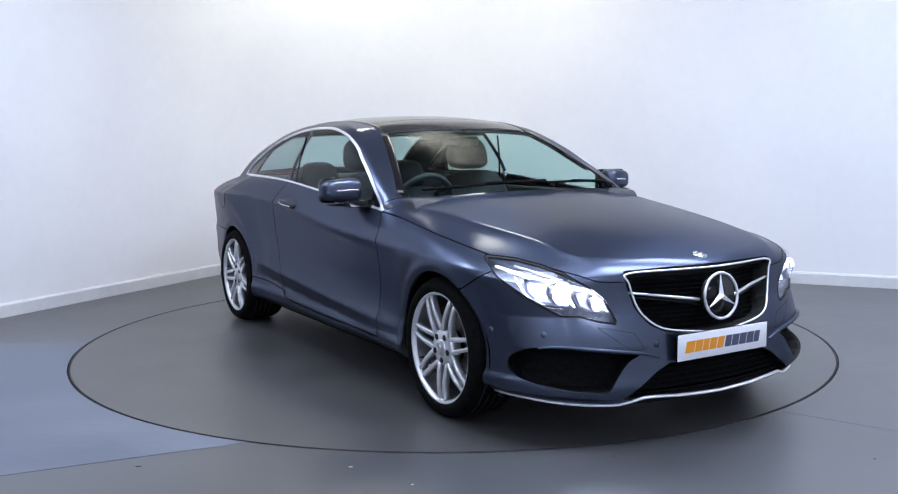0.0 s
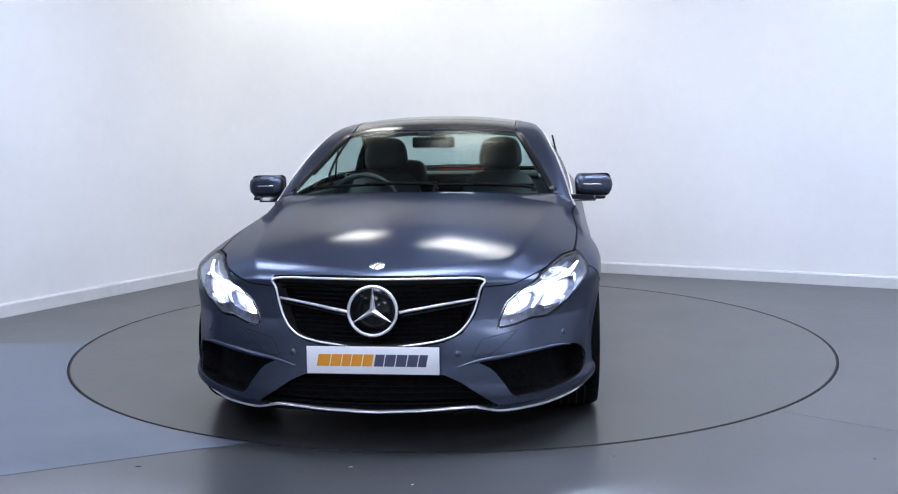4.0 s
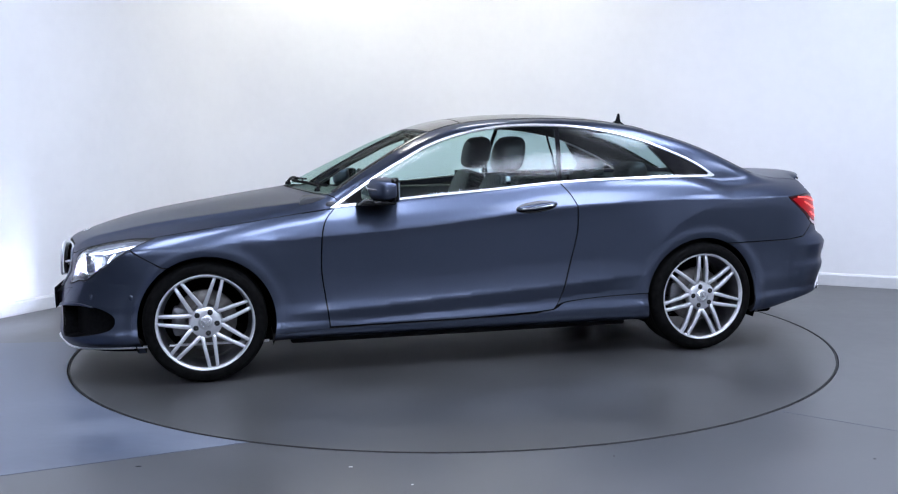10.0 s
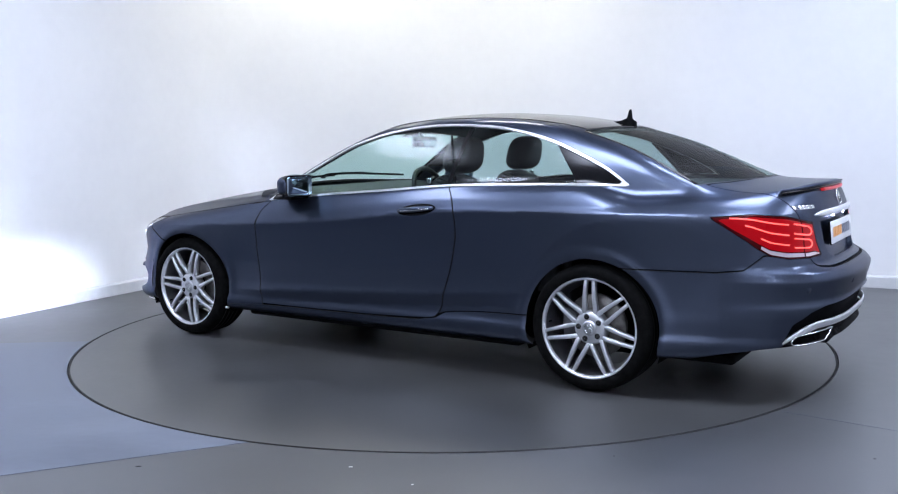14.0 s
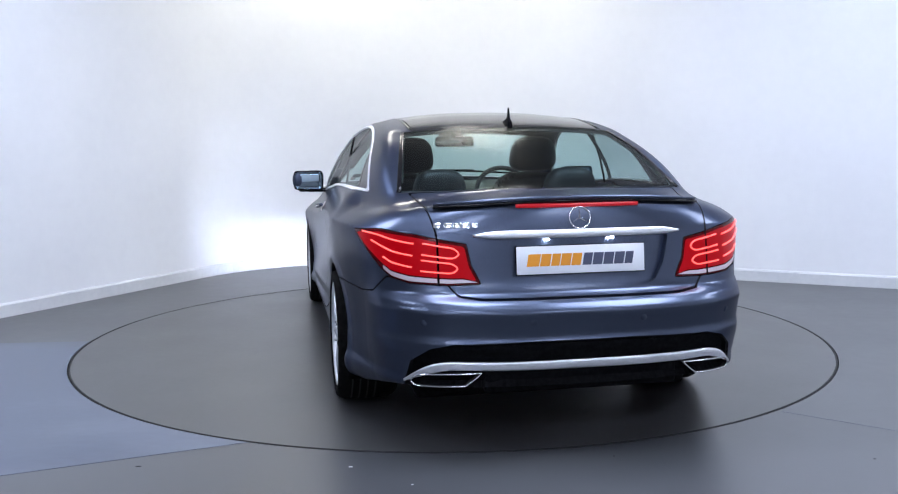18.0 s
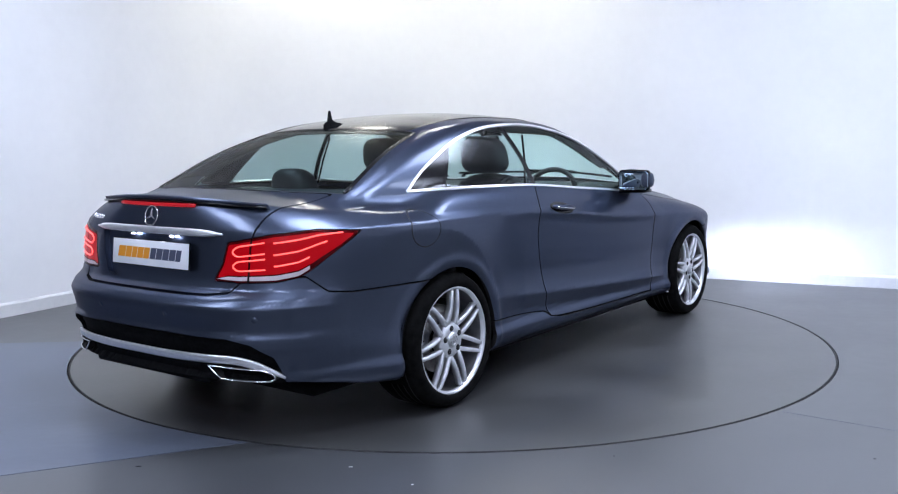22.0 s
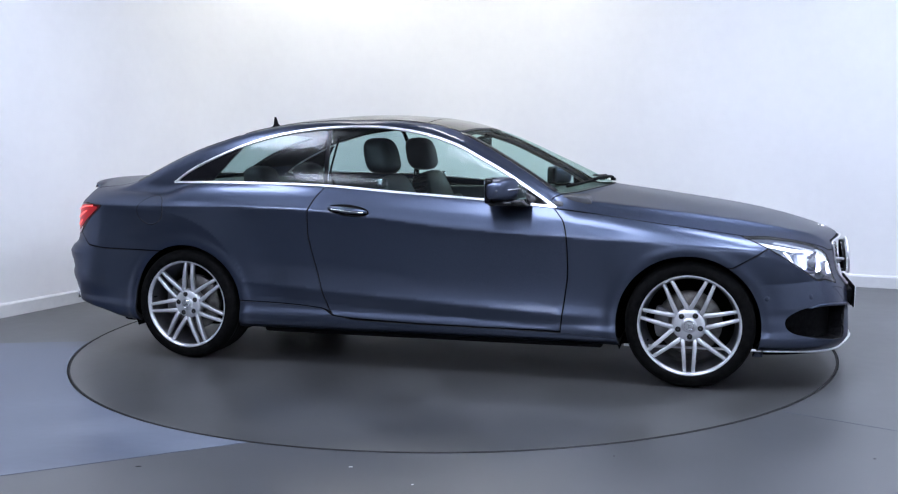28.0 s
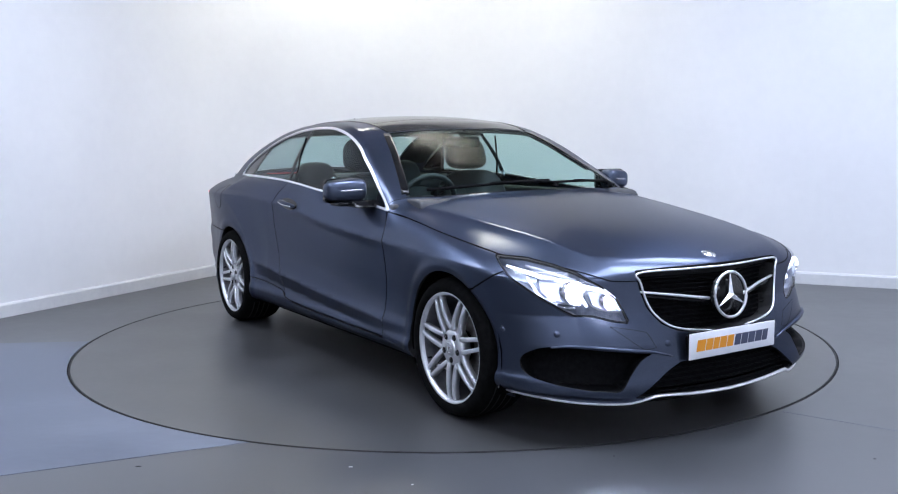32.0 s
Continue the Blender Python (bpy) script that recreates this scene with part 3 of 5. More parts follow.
DLO = spline(DLO_LOW, n=4)[:-1] + spline(DLO_UP, n=4)[:-1]
door_front = curve((.20, .745), (.253, .749), (.41, .769), (.567, .786), (.72, .781), (.80, .763), (.869, .709), (.95, .65))
door_rear = curve((.20, -.44), (.283, -.485), (.318, -.516), (.411, -.547), (.52, -.578), (.644, -.609), (.737, -.624), (.83, -.621), (.906, -.593), (.983, -.541), (1.1, -.50))
door_low = curve((1.0, .250), (.75, .253), (.18, .257), (-.376, .272), (-.485, .283), (-.56, .318), (-1.1, .350))
sill_top = curve((1.1, .226), (.75, .244), (-.376, .262), (-.50, .300), (-.56, .318), (-1.1, .350))
hood_side = curve((.70, .872), (.86, .851), (1.116, .815), (1.43, .772), (1.635, .742), (1.9, .70))
hood_lamp = curve((.0, .652), (.42, .650), (.52, .655), (.60, .682), (.70, .718), (.80, .742), (.95, .75))
LAMP = [(.80, .741), (.667, .735), (.55, .716), (.455, .690), (.36, .638), (.297, .585), (.245, .488), (.31, .498), (.384, .519), (.46, .522), (.50, .540), (.618, .606), (.72, .670)]
GRILLE = [(-.412, .680), (-.20, .686), (0, .687), (.20, .686), (.412, .680), (.408, .64), (.380, .545), (.335, .485), (.27, .454), (.15, .436), (0, .424), (-.15, .436), (-.27, .454), (-.335, .485), (-.380, .545), (-.408, .64)]
TAIL_LAMP = [(1.10, .862), (.85, .874), (.6, .857), (.345, .822), (.315, .74), (.262, .672), (.40, .668), (.62, .674), (.74, .690), (.82, .722), (.934, .779)]


def A(v):
    return np.abs(v[:, 1])


def lamp_e(v):
    return (A(v) - (v[:, 0] - 1.95)) * .7071


def tail_e(v):
    return A(v) + v[:, 0] + 2.2


def d_dlo(v):
    return np.where(A(v) > .45, inside_poly(v[:, 0], v[:, 2], DLO), -1)


def d_lamp(v):
    return np.where(v[:, 0] > 1.5, inside_poly(lamp_e(v), v[:, 2], LAMP), -1)


def d_tail(v):
    return np.where(v[:, 0] < -1.7, inside_poly(tail_e(v), v[:, 2], TAIL_LAMP), -1)


def d_grille(v):
    return np.where(v[:, 0] > 1.8, inside_poly(v[:, 1], v[:, 2], GRILLE), -1)


def d_arch(v):
    f = np.hypot(v[:, 0] - HUB_X + .01, v[:, 2] - HUB_Z + .005) - .345
    r = np.hypot(v[:, 0] + HUB_X + .003, v[:, 2] - HUB_Z + .005) - .342
    return np.minimum(f, r)


def d_hood(v):
    """Positive on the bonnet."""
    x, a, z = v[:, 0], A(v), v[:, 2]
    edge = np.where(x < 1.635, hood_side(x), hood_lamp(a))
    back = bow(x, v[:, 1]) - .917
    return np.minimum(z - edge, back)


def d_screen(v):
    u, a = bow(v[:, 0], v[:, 1]), A(v)
    s = (u - .19) / .71
    return np.minimum(np.minimum(u - .19, .905 - u), (.50 + .20 * s) - a)


def d_cowl(v):
    """Positive on the scuttle between bonnet and windscreen."""
    u, a = bow(v[:, 0], v[:, 1]), A(v)
    return np.minimum(np.minimum(u - .86, .70 - a), v[:, 2] - .85)


def d_rear_glass(v):
    u, a = bow(v[:, 0], v[:, 1]), A(v)
    s = np.clip((-1.26 - u) / .74, -.2, 1.2)
    return np.minimum(np.minimum(-1.262 - u, u + 2.0), (.53 + .105 * s) - a)


def d_roof_glass(v):
    u, a = bow(v[:, 0], v[:, 1]), A(v)
    return np.where(v[:, 2] > 1.15, np.minimum(np.minimum(.175 - u, u + 1.25), .478 - a), -1)


def d_boot(v):
    """Positive on the boot lid."""
    x, a, z = v[:, 0], A(v), v[:, 2]
    u = bow(x, v[:, 1])
    poly = [(-.8, 1.2), (.8, 1.2), (.62, 1.03), (.578, .968), (.556, .86), (.552, .75), (.53, .68), (.485, .628), (.40, .618), (-.40, .618), (-.485, .628), (-.53, .68), (-.552, .75), (-.556, .86), (-.578, .968), (-.62, 1.03)]
    return np.minimum(np.where(x < -1.7, inside_poly(v[:, 1], z, poly), -1), -2.012 - u)


def d_rear_bumper(v):
    """Positive on the bumper, whose top follows the lamp and steps down to the wheel arch."""
    x, z = v[:, 0], v[:, 2]
    top = np.interp(tail_e(v), [.26, .40, .62, .72, .78, .90, 1.05], [.674, .670, .676, .690, .690, .626, .612])
    return np.minimum(top - z, -1.46 - x)


def d_front_bumper(v):
    x, a, z = v[:, 0], A(v), v[:, 2]
    seam = np.interp(x, [1.4, 1.58, 1.70, 1.75, 2.3], [.58, .600, .668, .70, .76])
    ahead = x - 1.5
    return np.minimum(np.minimum(seam - z, ahead), hood_lamp(a) - z)


def minus(f, gap=GAP):
    return lambda v: -f(v) - gap


def plus(f, gap=GAP):
    return lambda v: f(v) - gap


def on(side):
    return lambda v: side * v[:, 1]


def ahead_of(x):
    return lambda v: v[:, 0] > x


def behind(x):
    return lambda v: v[:, 0] < x


car = new("car")
tagged(car, "dark blue-grey metallic two-door coupe with its lamps lit", "car")
upper = lambda v: v[:, 2] - .80
FRONT_INTAKE = spline([(.40, .366), (.47, .375), (.60, .392), (.73, .401), (.80, .390), (.845, .352), (.848, .302), (.81, .268), (.68, .236), (.60, .226), (.545, .224), (.505, .275), (.455, .335)], True, 4)
MID_INTAKE = [(-.485, .190), (-.40, .246), (-.335, .290), (-.27, .320), (.27, .320), (.335, .290), (.40, .246), (.485, .190), (.40, .178), (0, .170), (-.40, .178)]


def d_intake(v):
    e = A(v) + np.clip(1.98 - v[:, 0], 0, 1) * .15
    return np.where(v[:, 0] > 1.78, inside_poly(e, v[:, 2], FRONT_INTAKE), -1)


def d_mid_intake(v):
    return np.where(v[:, 0] > 1.8, inside_poly(v[:, 1], v[:, 2], MID_INTAKE), -1)


REAR_SLOT = [(-.685, .27), (-.665, .375), (-.60, .430), (-.515, .452), (-.2, .462), (.2, .462), (.515, .452), (.60, .430), (.665, .375), (.685, .27), (.66, .05), (-.66, .05)]


def d_rear_slot(v):
    return np.where(v[:, 0] < -2.0, inside_poly(v[:, 1], v[:, 2], REAR_SLOT), -1)


PLATE_NICHE = [(-.372, .842), (.372, .842), (.345, .73), (.305, .665), (.25, .648), (-.25, .648), (-.305, .665), (-.345, .73)]


def d_niche(v):
    return np.where(v[:, 0] < -2.2, inside_poly(v[:, 1], v[:, 2], PLATE_NICHE), -1)


def build_body():
    bottom = lambda v: v[:, 2] - floor_line(v[:, 0]) - .004
    lip = lambda v: np.where(v[:, 0] > 1.72, v[:, 2] - lip_line(A(v)), 1)
    bonnet = panel("bonnet", [plus(d_hood, .0014), minus(d_lamp), minus(d_grille, .012), minus(d_screen)], PAINT, car, near=ahead_of(.6))
    panel("windscreen", [plus(d_screen, .002)], SCREEN, car, "clear laminated windscreen", thick=0, near=ahead_of(-.1))
    panel("rear_window", [plus(d_rear_glass, .002)], TINTED, car, "heated rear window glass", thick=0, near=behind(-1.0))
    panel("roof_glass", [plus(d_roof_glass), lambda v: v[:, 0] + .055], ROOF_GLASS, car, "black glass sunroof panel", near=ahead_of(-.2))
    panel("roof_glass", [plus(d_roof_glass), lambda v: -.063 - v[:, 0]], ROOF_GLASS, car, "black glass rear roof panel", near=behind(.1))
    boot_lid = panel("boot_lid", [plus(d_boot), minus(d_tail), minus(d_niche, 0)], PAINT, car, near=behind(-1.8), rim_mat=PAINT)
    fb = panel("front_bumper", [plus(d_front_bumper), minus(d_lamp), minus(d_grille, .012), minus(d_intake, 0), minus(d_mid_intake, 0), d_arch, bottom, lip, minus(d_hood)], PAINT, car, near=ahead_of(1.4))
    rb = panel("rear_bumper", [plus(d_rear_bumper), minus(d_boot), minus(d_tail), minus(d_rear_slot, 0), d_arch, bottom], PAINT, car, near=behind(-1.3))
    panel("cowl", [d_cowl, minus(d_hood, .001), minus(d_screen, .001)], BLACK, car, "black plastic scuttle panel", lift=-.004, near=ahead_of(.5))
    doors = []
    for s in (1, -1):
        side = on(s)
        panel("front_wing", [side, minus(d_hood, .0014), minus(d_lamp), minus(d_front_bumper), d_arch,
                             lambda v: v[:, 0] - door_front(v[:, 2]) - GAP, lambda v: np.where(v[:, 0] < .88, hood_side(v[:, 0]), 1.2) - GAP - v[:, 2],
                             lambda v: v[:, 2] - sill_top(v[:, 0]) - .002, lambda v: A(v) - .5], PAINT, car, near=ahead_of(.6))
        door = panel("door", [side, lambda v: door_front(v[:, 2]) - v[:, 0] - GAP, lambda v: v[:, 0] - door_rear(v[:, 2]) - GAP,
                              minus(d_dlo, 0), lambda v: v[:, 2] - door_low(v[:, 0]) - GAP, lambda v: 1.0 - v[:, 2] - .012, lambda v: np.interp(v[:, 0], [-.57, -.135, .33, .725], [.978, .944, .909, .871]) - v[:, 2]],
                     PAINT, car, near=lambda v: (v[:, 0] < .9) & (v[:, 0] > -.75))
        doors.append(door)
        panel("sill", [side, d_arch, lambda v: sill_top(v[:, 0]) - v[:, 2], lambda v: 1.2 - v[:, 0], lambda v: v[:, 0] + 1.3, lambda v: door_low(v[:, 0]) - GAP - v[:, 2], bottom], PAINT, car, near=lambda v: np.abs(v[:, 0]) < 1.4)
        # rear quarter with the pillars and the roof rail
        panel("body_side", [side, minus(d_dlo, 0), minus(d_screen), minus(d_rear_glass), minus(d_roof_glass), minus(d_boot), minus(d_rear_bumper), minus(d_tail), minus(d_hood), minus(d_cowl, 0), d_arch,
                            lambda v: v[:, 2] - sill_top(v[:, 0]) - .003,
                            lambda v: np.where(v[:, 2] > np.where(v[:, 0] > .715, hood_side(np.clip(v[:, 0], .7, .86)), np.interp(v[:, 0], [-.57, -.135, .33, .725], [.978, .944, .909, .871])) + .001, 1, np.where(v[:, 0] < door_rear(v[:, 2]) - GAP, door_rear(v[:, 2]) - GAP - v[:, 0], np.maximum(door_rear(v[:, 2]) - GAP - v[:, 0], -.02))),
                            lambda v: .95 - v[:, 0]], PAINT, car, near=behind(1.0))
        trim = lambda lo, hi: [side, lambda v: d_dlo(v) - lo, lambda v: hi - d_dlo(v)]
        panel("window_trim", trim(-.002, .009), TRIM, car, "bright chrome window surround", lift=.004, thick=.008, rim_mat=TRIM, near=lambda v: v[:, 2] > .8)
        post = lambda v: v[:, 0] + .541 + .14 * (v[:, 2] - .98)
        tri = lambda v: v[:, 0] - (-1.285 + .80 * (v[:, 2] - .99))
        inner = lambda v: d_dlo(v) - .0095
        near_dlo = lambda v: v[:, 2] > .8
        panel("door_glass", [side, inner, lambda v: v[:, 0] + .529 + .14 * (v[:, 2] - .98), lambda v: .56 - v[:, 0]], WINDOW, car, "clear door window", thick=0, near=near_dlo, lift=-.004)
        panel("quarter_glass", [side, inner, lambda v: -.553 - .14 * (v[:, 2] - .98) - v[:, 0], lambda v: tri(v) - .012], QUARTER, car, "rear quarter window", thick=0, near=near_dlo, lift=-.004)
        panel("corner_glass", [side, inner, lambda v: -tri(v) - .012], GLOSS_BLACK, car, "dark fixed corner pane", near=near_dlo, lift=-.004)
        panel("window_post", [side, inner, lambda v: .012 - post(v), lambda v: .012 + post(v)], GLOSS_BLACK, car, "black window post", near=near_dlo, lift=-.003)
        panel("window_post", [side, inner, lambda v: .012 - tri(v), lambda v: .012 + tri(v)], GLOSS_BLACK, car, "black window post", near=near_dlo, lift=-.003)
        panel("mirror_triangle", [side, inner, lambda v: v[:, 0] - .56], GLOSS_BLACK, car, "black mirror mount corner", near=near_dlo, lift=-.003)
    # dark under-skin seen only in the gaps
    panel("inner_shell", [lambda v: belt(v[:, 0]) - .03 - v[:, 2], lambda v: d_arch(v) - .004, minus(d_grille, .02), minus(d_lamp, .02), minus(d_intake, .02), minus(d_mid_intake, .02), minus(d_tail, .02), minus(d_niche, .02), minus(d_rear_slot, .02)], BLACK, car, "dark inner body shell", lift=-.014, thick=.02)
    return bonnet, boot_lid, fb, rb, doors


BONNET, BOOT, FBUMPER, RBUMPER, DOORS = build_body()


# ---- attaching things to the skin ----
def first_hit(a, b, place):
    """Where the line from a (outside) to b (inside) enters the body; place turns a measure into x, y, z."""
    for _ in range(3):
        t = np.linspace(a, b, 33)
        f = body(*place(t))
        k = int(np.argmax(f <= 0)) or 32
        a, b = t[k - 1], t[k]
    return (a + b) / 2


def skin_x(y, z, front=True):
    """The point of the nose or tail at y, z."""
    return Vector((first_hit(2.6 if front else -2.8, .8 if front else -.8, lambda t: (t, 0 * t + y, 0 * t + z)), y, z))


def skin_y(x, z, s=1):
    return Vector((x, s * first_hit(1.3, .2, lambda t: (0 * t + x, t, 0 * t + z)), z))


def skin_z(x, y):
    return Vector((x, y, first_hit(1.8, .4, lambda t: (0 * t + x, 0 * t + y, t))))


def out_from(p, d=0.0):
    g = gradient(np.array([p[:]]))[0]
    n = Vector(g).normalized()
    return p + n * d, n


def ribbon_bm(points, width, depth, flat_axis=None):
    """A flat bar along points that lie on the skin, standing proud of it by depth."""
    bm = bmesh.new()
    rows = []
    for i, p in enumerate(points):
        a, b = points[max(i - 1, 0)], points[min(i + 1, len(points) - 1)]
        t = (b - a).normalized()
        _, n = out_from(p)
        s = n.cross(t).normalized()
        w = width[i] if isinstance(width, list) else width
        rows.append([bm.verts.new(p + s * w * q + n * d) for q, d in ((-.5, -.004), (-.5, depth * .6), (-.3, depth), (.3, depth), (.5, depth * .6), (.5, -.004))])
    for r, q in zip(rows, rows[1:]):
        for i in range(6):
            bm.faces.new((r[i], r[(i + 1) % 6], q[(i + 1) % 6], q[i]))
    bm.faces.new(rows[0])
    bm.faces.new(rows[-1][::-1])
    bmesh.ops.recalc_face_normals(bm, faces=bm.faces)
    return bm


def moved(bm, m):
    bmesh.ops.transform(bm, matrix=m, verts=bm.verts)
    return bm


def facing(at, normal, up=Vector((0, 0, 1))):
    """A frame at a point whose x axis points along normal."""
    x = Vector(normal).normalized()
    y = up.cross(x).normalized()
    z = x.cross(y)
    m = Matrix((x, y, z)).transposed().to_4x4()
    m.translation = at
    return m


# ---- wheels ----
def spoke_bm(t0, t1, r0, r1, w0, w1, y0, y1):
    """One spoke from the hub to the rim, wider at the hub, with a flat machined face."""
    bm = bmesh.new()
    rows = []
    n = 7
    for k in range(n):
        f = k / (n - 1)
        r = r0 + (r1 - r0) * f
        p0, p1 = Vector((math.cos(t0), 0, math.sin(t0))) * r0, Vector((math.cos(t1), 0, math.sin(t1))) * r1
        c = p0.lerp(p1, f)
        d = (p1 - p0).normalized()
        s = Vector((-d.z, 0, d.x))
        w = w0 + (w1 - w0) * f
        y = y0 + (y1 - y0) * f + .010 * math.sin(math.pi * f)
        rows.append([bm.verts.new(c + s * w * q + Vector((0, y + h, 0))) for q, h in ((-.5, -.004), (-.36, 0), (.36, 0), (.5, -.004), (.42, -.030), (-.42, -.030))])
    for a, b in zip(rows, rows[1:]):
        for i in range(6):
            bm.faces.new((a[i], a[(i + 1) % 6], b[(i + 1) % 6], b[i]))
    bm.faces.new(rows[0])
    bm.faces.new(rows[-1][::-1])
    bmesh.ops.recalc_face_normals(bm, faces=bm.faces)
    return bm


def wheel(x, y, turn, wide):
    """A wheel whose outer face looks along +y, turned round for the other side."""
    w = new("wheel")
    w.parent = car
    m = pose(x, y, HUB_Z) @ (pose(0, 0, 0, 0, 0, 180) if y < 0 else Matrix())
    w.matrix_basis = m @ pose(0, 0, 0, 0, turn, 0)
    tagged(w, "nineteen-inch alloy wheel with seven twin spokes")
    h = HUB_Z
    tyre = lathe_bm([(.236, -wide), (.252, -wide - .004), (.285, -wide - .008), (h - .014, -wide + .004), (h - .002, -wide + .03), (h, -wide / 2 - .06), (h, -wide / 2 + .055), (h - .002, -.024), (h - .012, -.002), (.290, .010), (.268, .013), (.252, .010), (.243, .002), (.236, -.010)], 96)
    part("tyre", tyre, RUBBER, w, "low-profile black tyre")
    grooves = []
    for d in (-.05, -.085, -.12, -.155):
        grooves.append(lathe_bm([(h + .0006, d - .004), (h + .0006, d + .004)], 96))
    part("tread_groove", merged(*grooves), SEAM, w)
    part("rim_lip", lathe_bm([(.232, -.014), (.235, -.002), (.240, .004), (.246, .006), (.2495, .003), (.2495, -.012)], 96), ALLOY, w, "bright rim lip")
    part("rim_barrel", lathe_bm([(.234, -.012), (.224, -.05), (.214, -.12), (.222, -wide + .01), (.236, -wide)], 72), ALLOY_DARK, w, "inner rim barrel with shade put into its colour")
    step = 2 * math.pi / 7
    for k in range(7):
        for s in (-1, 1):
            part("spoke", spoke_bm(k * step + s * radians(24.5), k * step + s * radians(4.7), .072, .238, .0225, .0172, -.014, -.006), ALLOY, w)
    part("hub", lathe_bm([(.001, -.008), (.050, -.008), (.072, -.010), (.080, -.018), (.084, -.03), (.084, -.06), (.001, -.06)], 48), ALLOY, w, "bright wheel centre")
    part("centre_cap", lathe_bm([(.001, .001), (.026, 0), (.034, -.002), (.037, -.008)], 40), SATIN, w, "silver centre cap")
    cap = [tube_bm([(.022 * math.cos(t), .002, .022 * math.sin(t)) for t in [2 * math.pi * i / 28 for i in range(28)]], .0016, 6, True)]
    for k in range(3):
        a = radians(90 + 120 * k)
        cap.append(prism_bm([(.022 * math.cos(a), .022 * math.sin(a)), (.005 * math.cos(a + 1.05), .005 * math.sin(a + 1.05)), (0, 0), (.005 * math.cos(a - 1.05), .005 * math.sin(a - 1.05))], "y", .0005, .003))
    part("cap_emblem", merged(*cap), CHROME, w, smooth=False)
    # raised dark discs; the shade of the bolt holes is in their colour
    for k in range(5):
        a = 2 * math.pi * k / 5 + .3
        bolt = lathe_bm([(.001, -.006), (.0075, -.006), (.009, -.0075), (.0135, -.0075), (.014, -.009)], 14)
        part("wheel_bolt", moved(bolt, Matrix.Translation((.056 * math.cos(a), .0015, .056 * math.sin(a)))), SEAM, w, "raised dark disc with the shade of a bolt hole in its colour")
    part("valve", moved(lathe_bm([(.001, .02), (.004, .02), (.004, 0)], 10), Matrix.Translation((.205, -.03, .06))), RUBBER, w)
    disc = lathe_bm([(.07, -.085), (.155, -.085), (.157, -.09), (.157, -.11), (.155, -.115), (.07, -.115)], 64)
    part("brake_disc", disc, IRON, w, "worn steel brake disc")
    return w


def wheel_things():
    for x, y, turn, wide in ((HUB_X, .884, 46.3, .235), (-HUB_X, .886, 12.9, .255), (HUB_X, -.884, 39.3, .235), (-HUB_X, -.886, 7.8, .255)):
        wheel(x, y, turn, wide)
        s = 1 if y > 0 else -1
        n, rows = 28, []
        bm = bmesh.new()
        for i in range(n + 1):
            a = radians(-22 + 224 * i / n)
            rows.append([bm.verts.new((x + .362 * math.cos(a), s * d, HUB_Z - .005 + .362 * math.sin(a))) for d in (.862, .56)])
        mid = bm.verts.new((x, s * .56, HUB_Z))
        for a, b in zip(rows, rows[1:]):
            bm.faces.new((a[0], a[1], b[1], b[0]))
            bm.faces.new((a[1], mid, b[1]))
        bmesh.ops.solidify(bm, geom=bm.faces[:], thickness=.006)
        part("wheel_arch_liner", bm, BLACK, car, "black plastic arch liner")
        cal = prism_bm(spline([(.09, -.05), (.155, -.075), (.17, 0), (.155, .075), (.09, .05), (.10, 0)], True, 3), "y", -.13, -.07, .006)
        part("brake_caliper", moved(cal, Matrix.Translation((x, y, HUB_Z)) @ (pose(0, 0, 0, 0, 0, 180) if s < 0 else Matrix()) @ pose(0, 0, 0, 0, 0 if x > 0 else 0, 0)), ALLOY_DARK, car, "grey brake caliper")


wheel_things()


# ---- emblem of a ring and three points ----
def star_bm(r, depth):
    """Built in the plane of y and z, looking along +x."""
    ring = tube_bm([(0, r * math.cos(t), r * math.sin(t)) for t in [2 * math.pi * i / 56 for i in range(56)]], r * .066, 8, True)
    arms = []
    for k in range(3):
        a = radians(90 + 120 * k)
        bm = bmesh.new()
        tip = bm.verts.new((0, r * .97 * math.cos(a), r * .97 * math.sin(a)))
        l = bm.verts.new((0, r * .145 * math.cos(a + 1.047), r * .145 * math.sin(a + 1.047)))
        q = bm.verts.new((0, r * .145 * math.cos(a - 1.047), r * .145 * math.sin(a - 1.047)))
        c = bm.verts.new((0, 0, 0))
        top = bm.verts.new((depth, 0, 0))
        tip2 = bm.verts.new((depth * .25, r * .95 * math.cos(a), r * .95 * math.sin(a)))
        for f in ((tip, l, tip2), (l, top, tip2), (q, tip, tip2), (top, q, tip2), (l, c, top), (c, q, top), (tip, q, c, l)):
            bm.faces.new(f)
        bmesh.ops.recalc_face_normals(bm, faces=bm.faces)
        arms.append(bm)
    return ring, arms


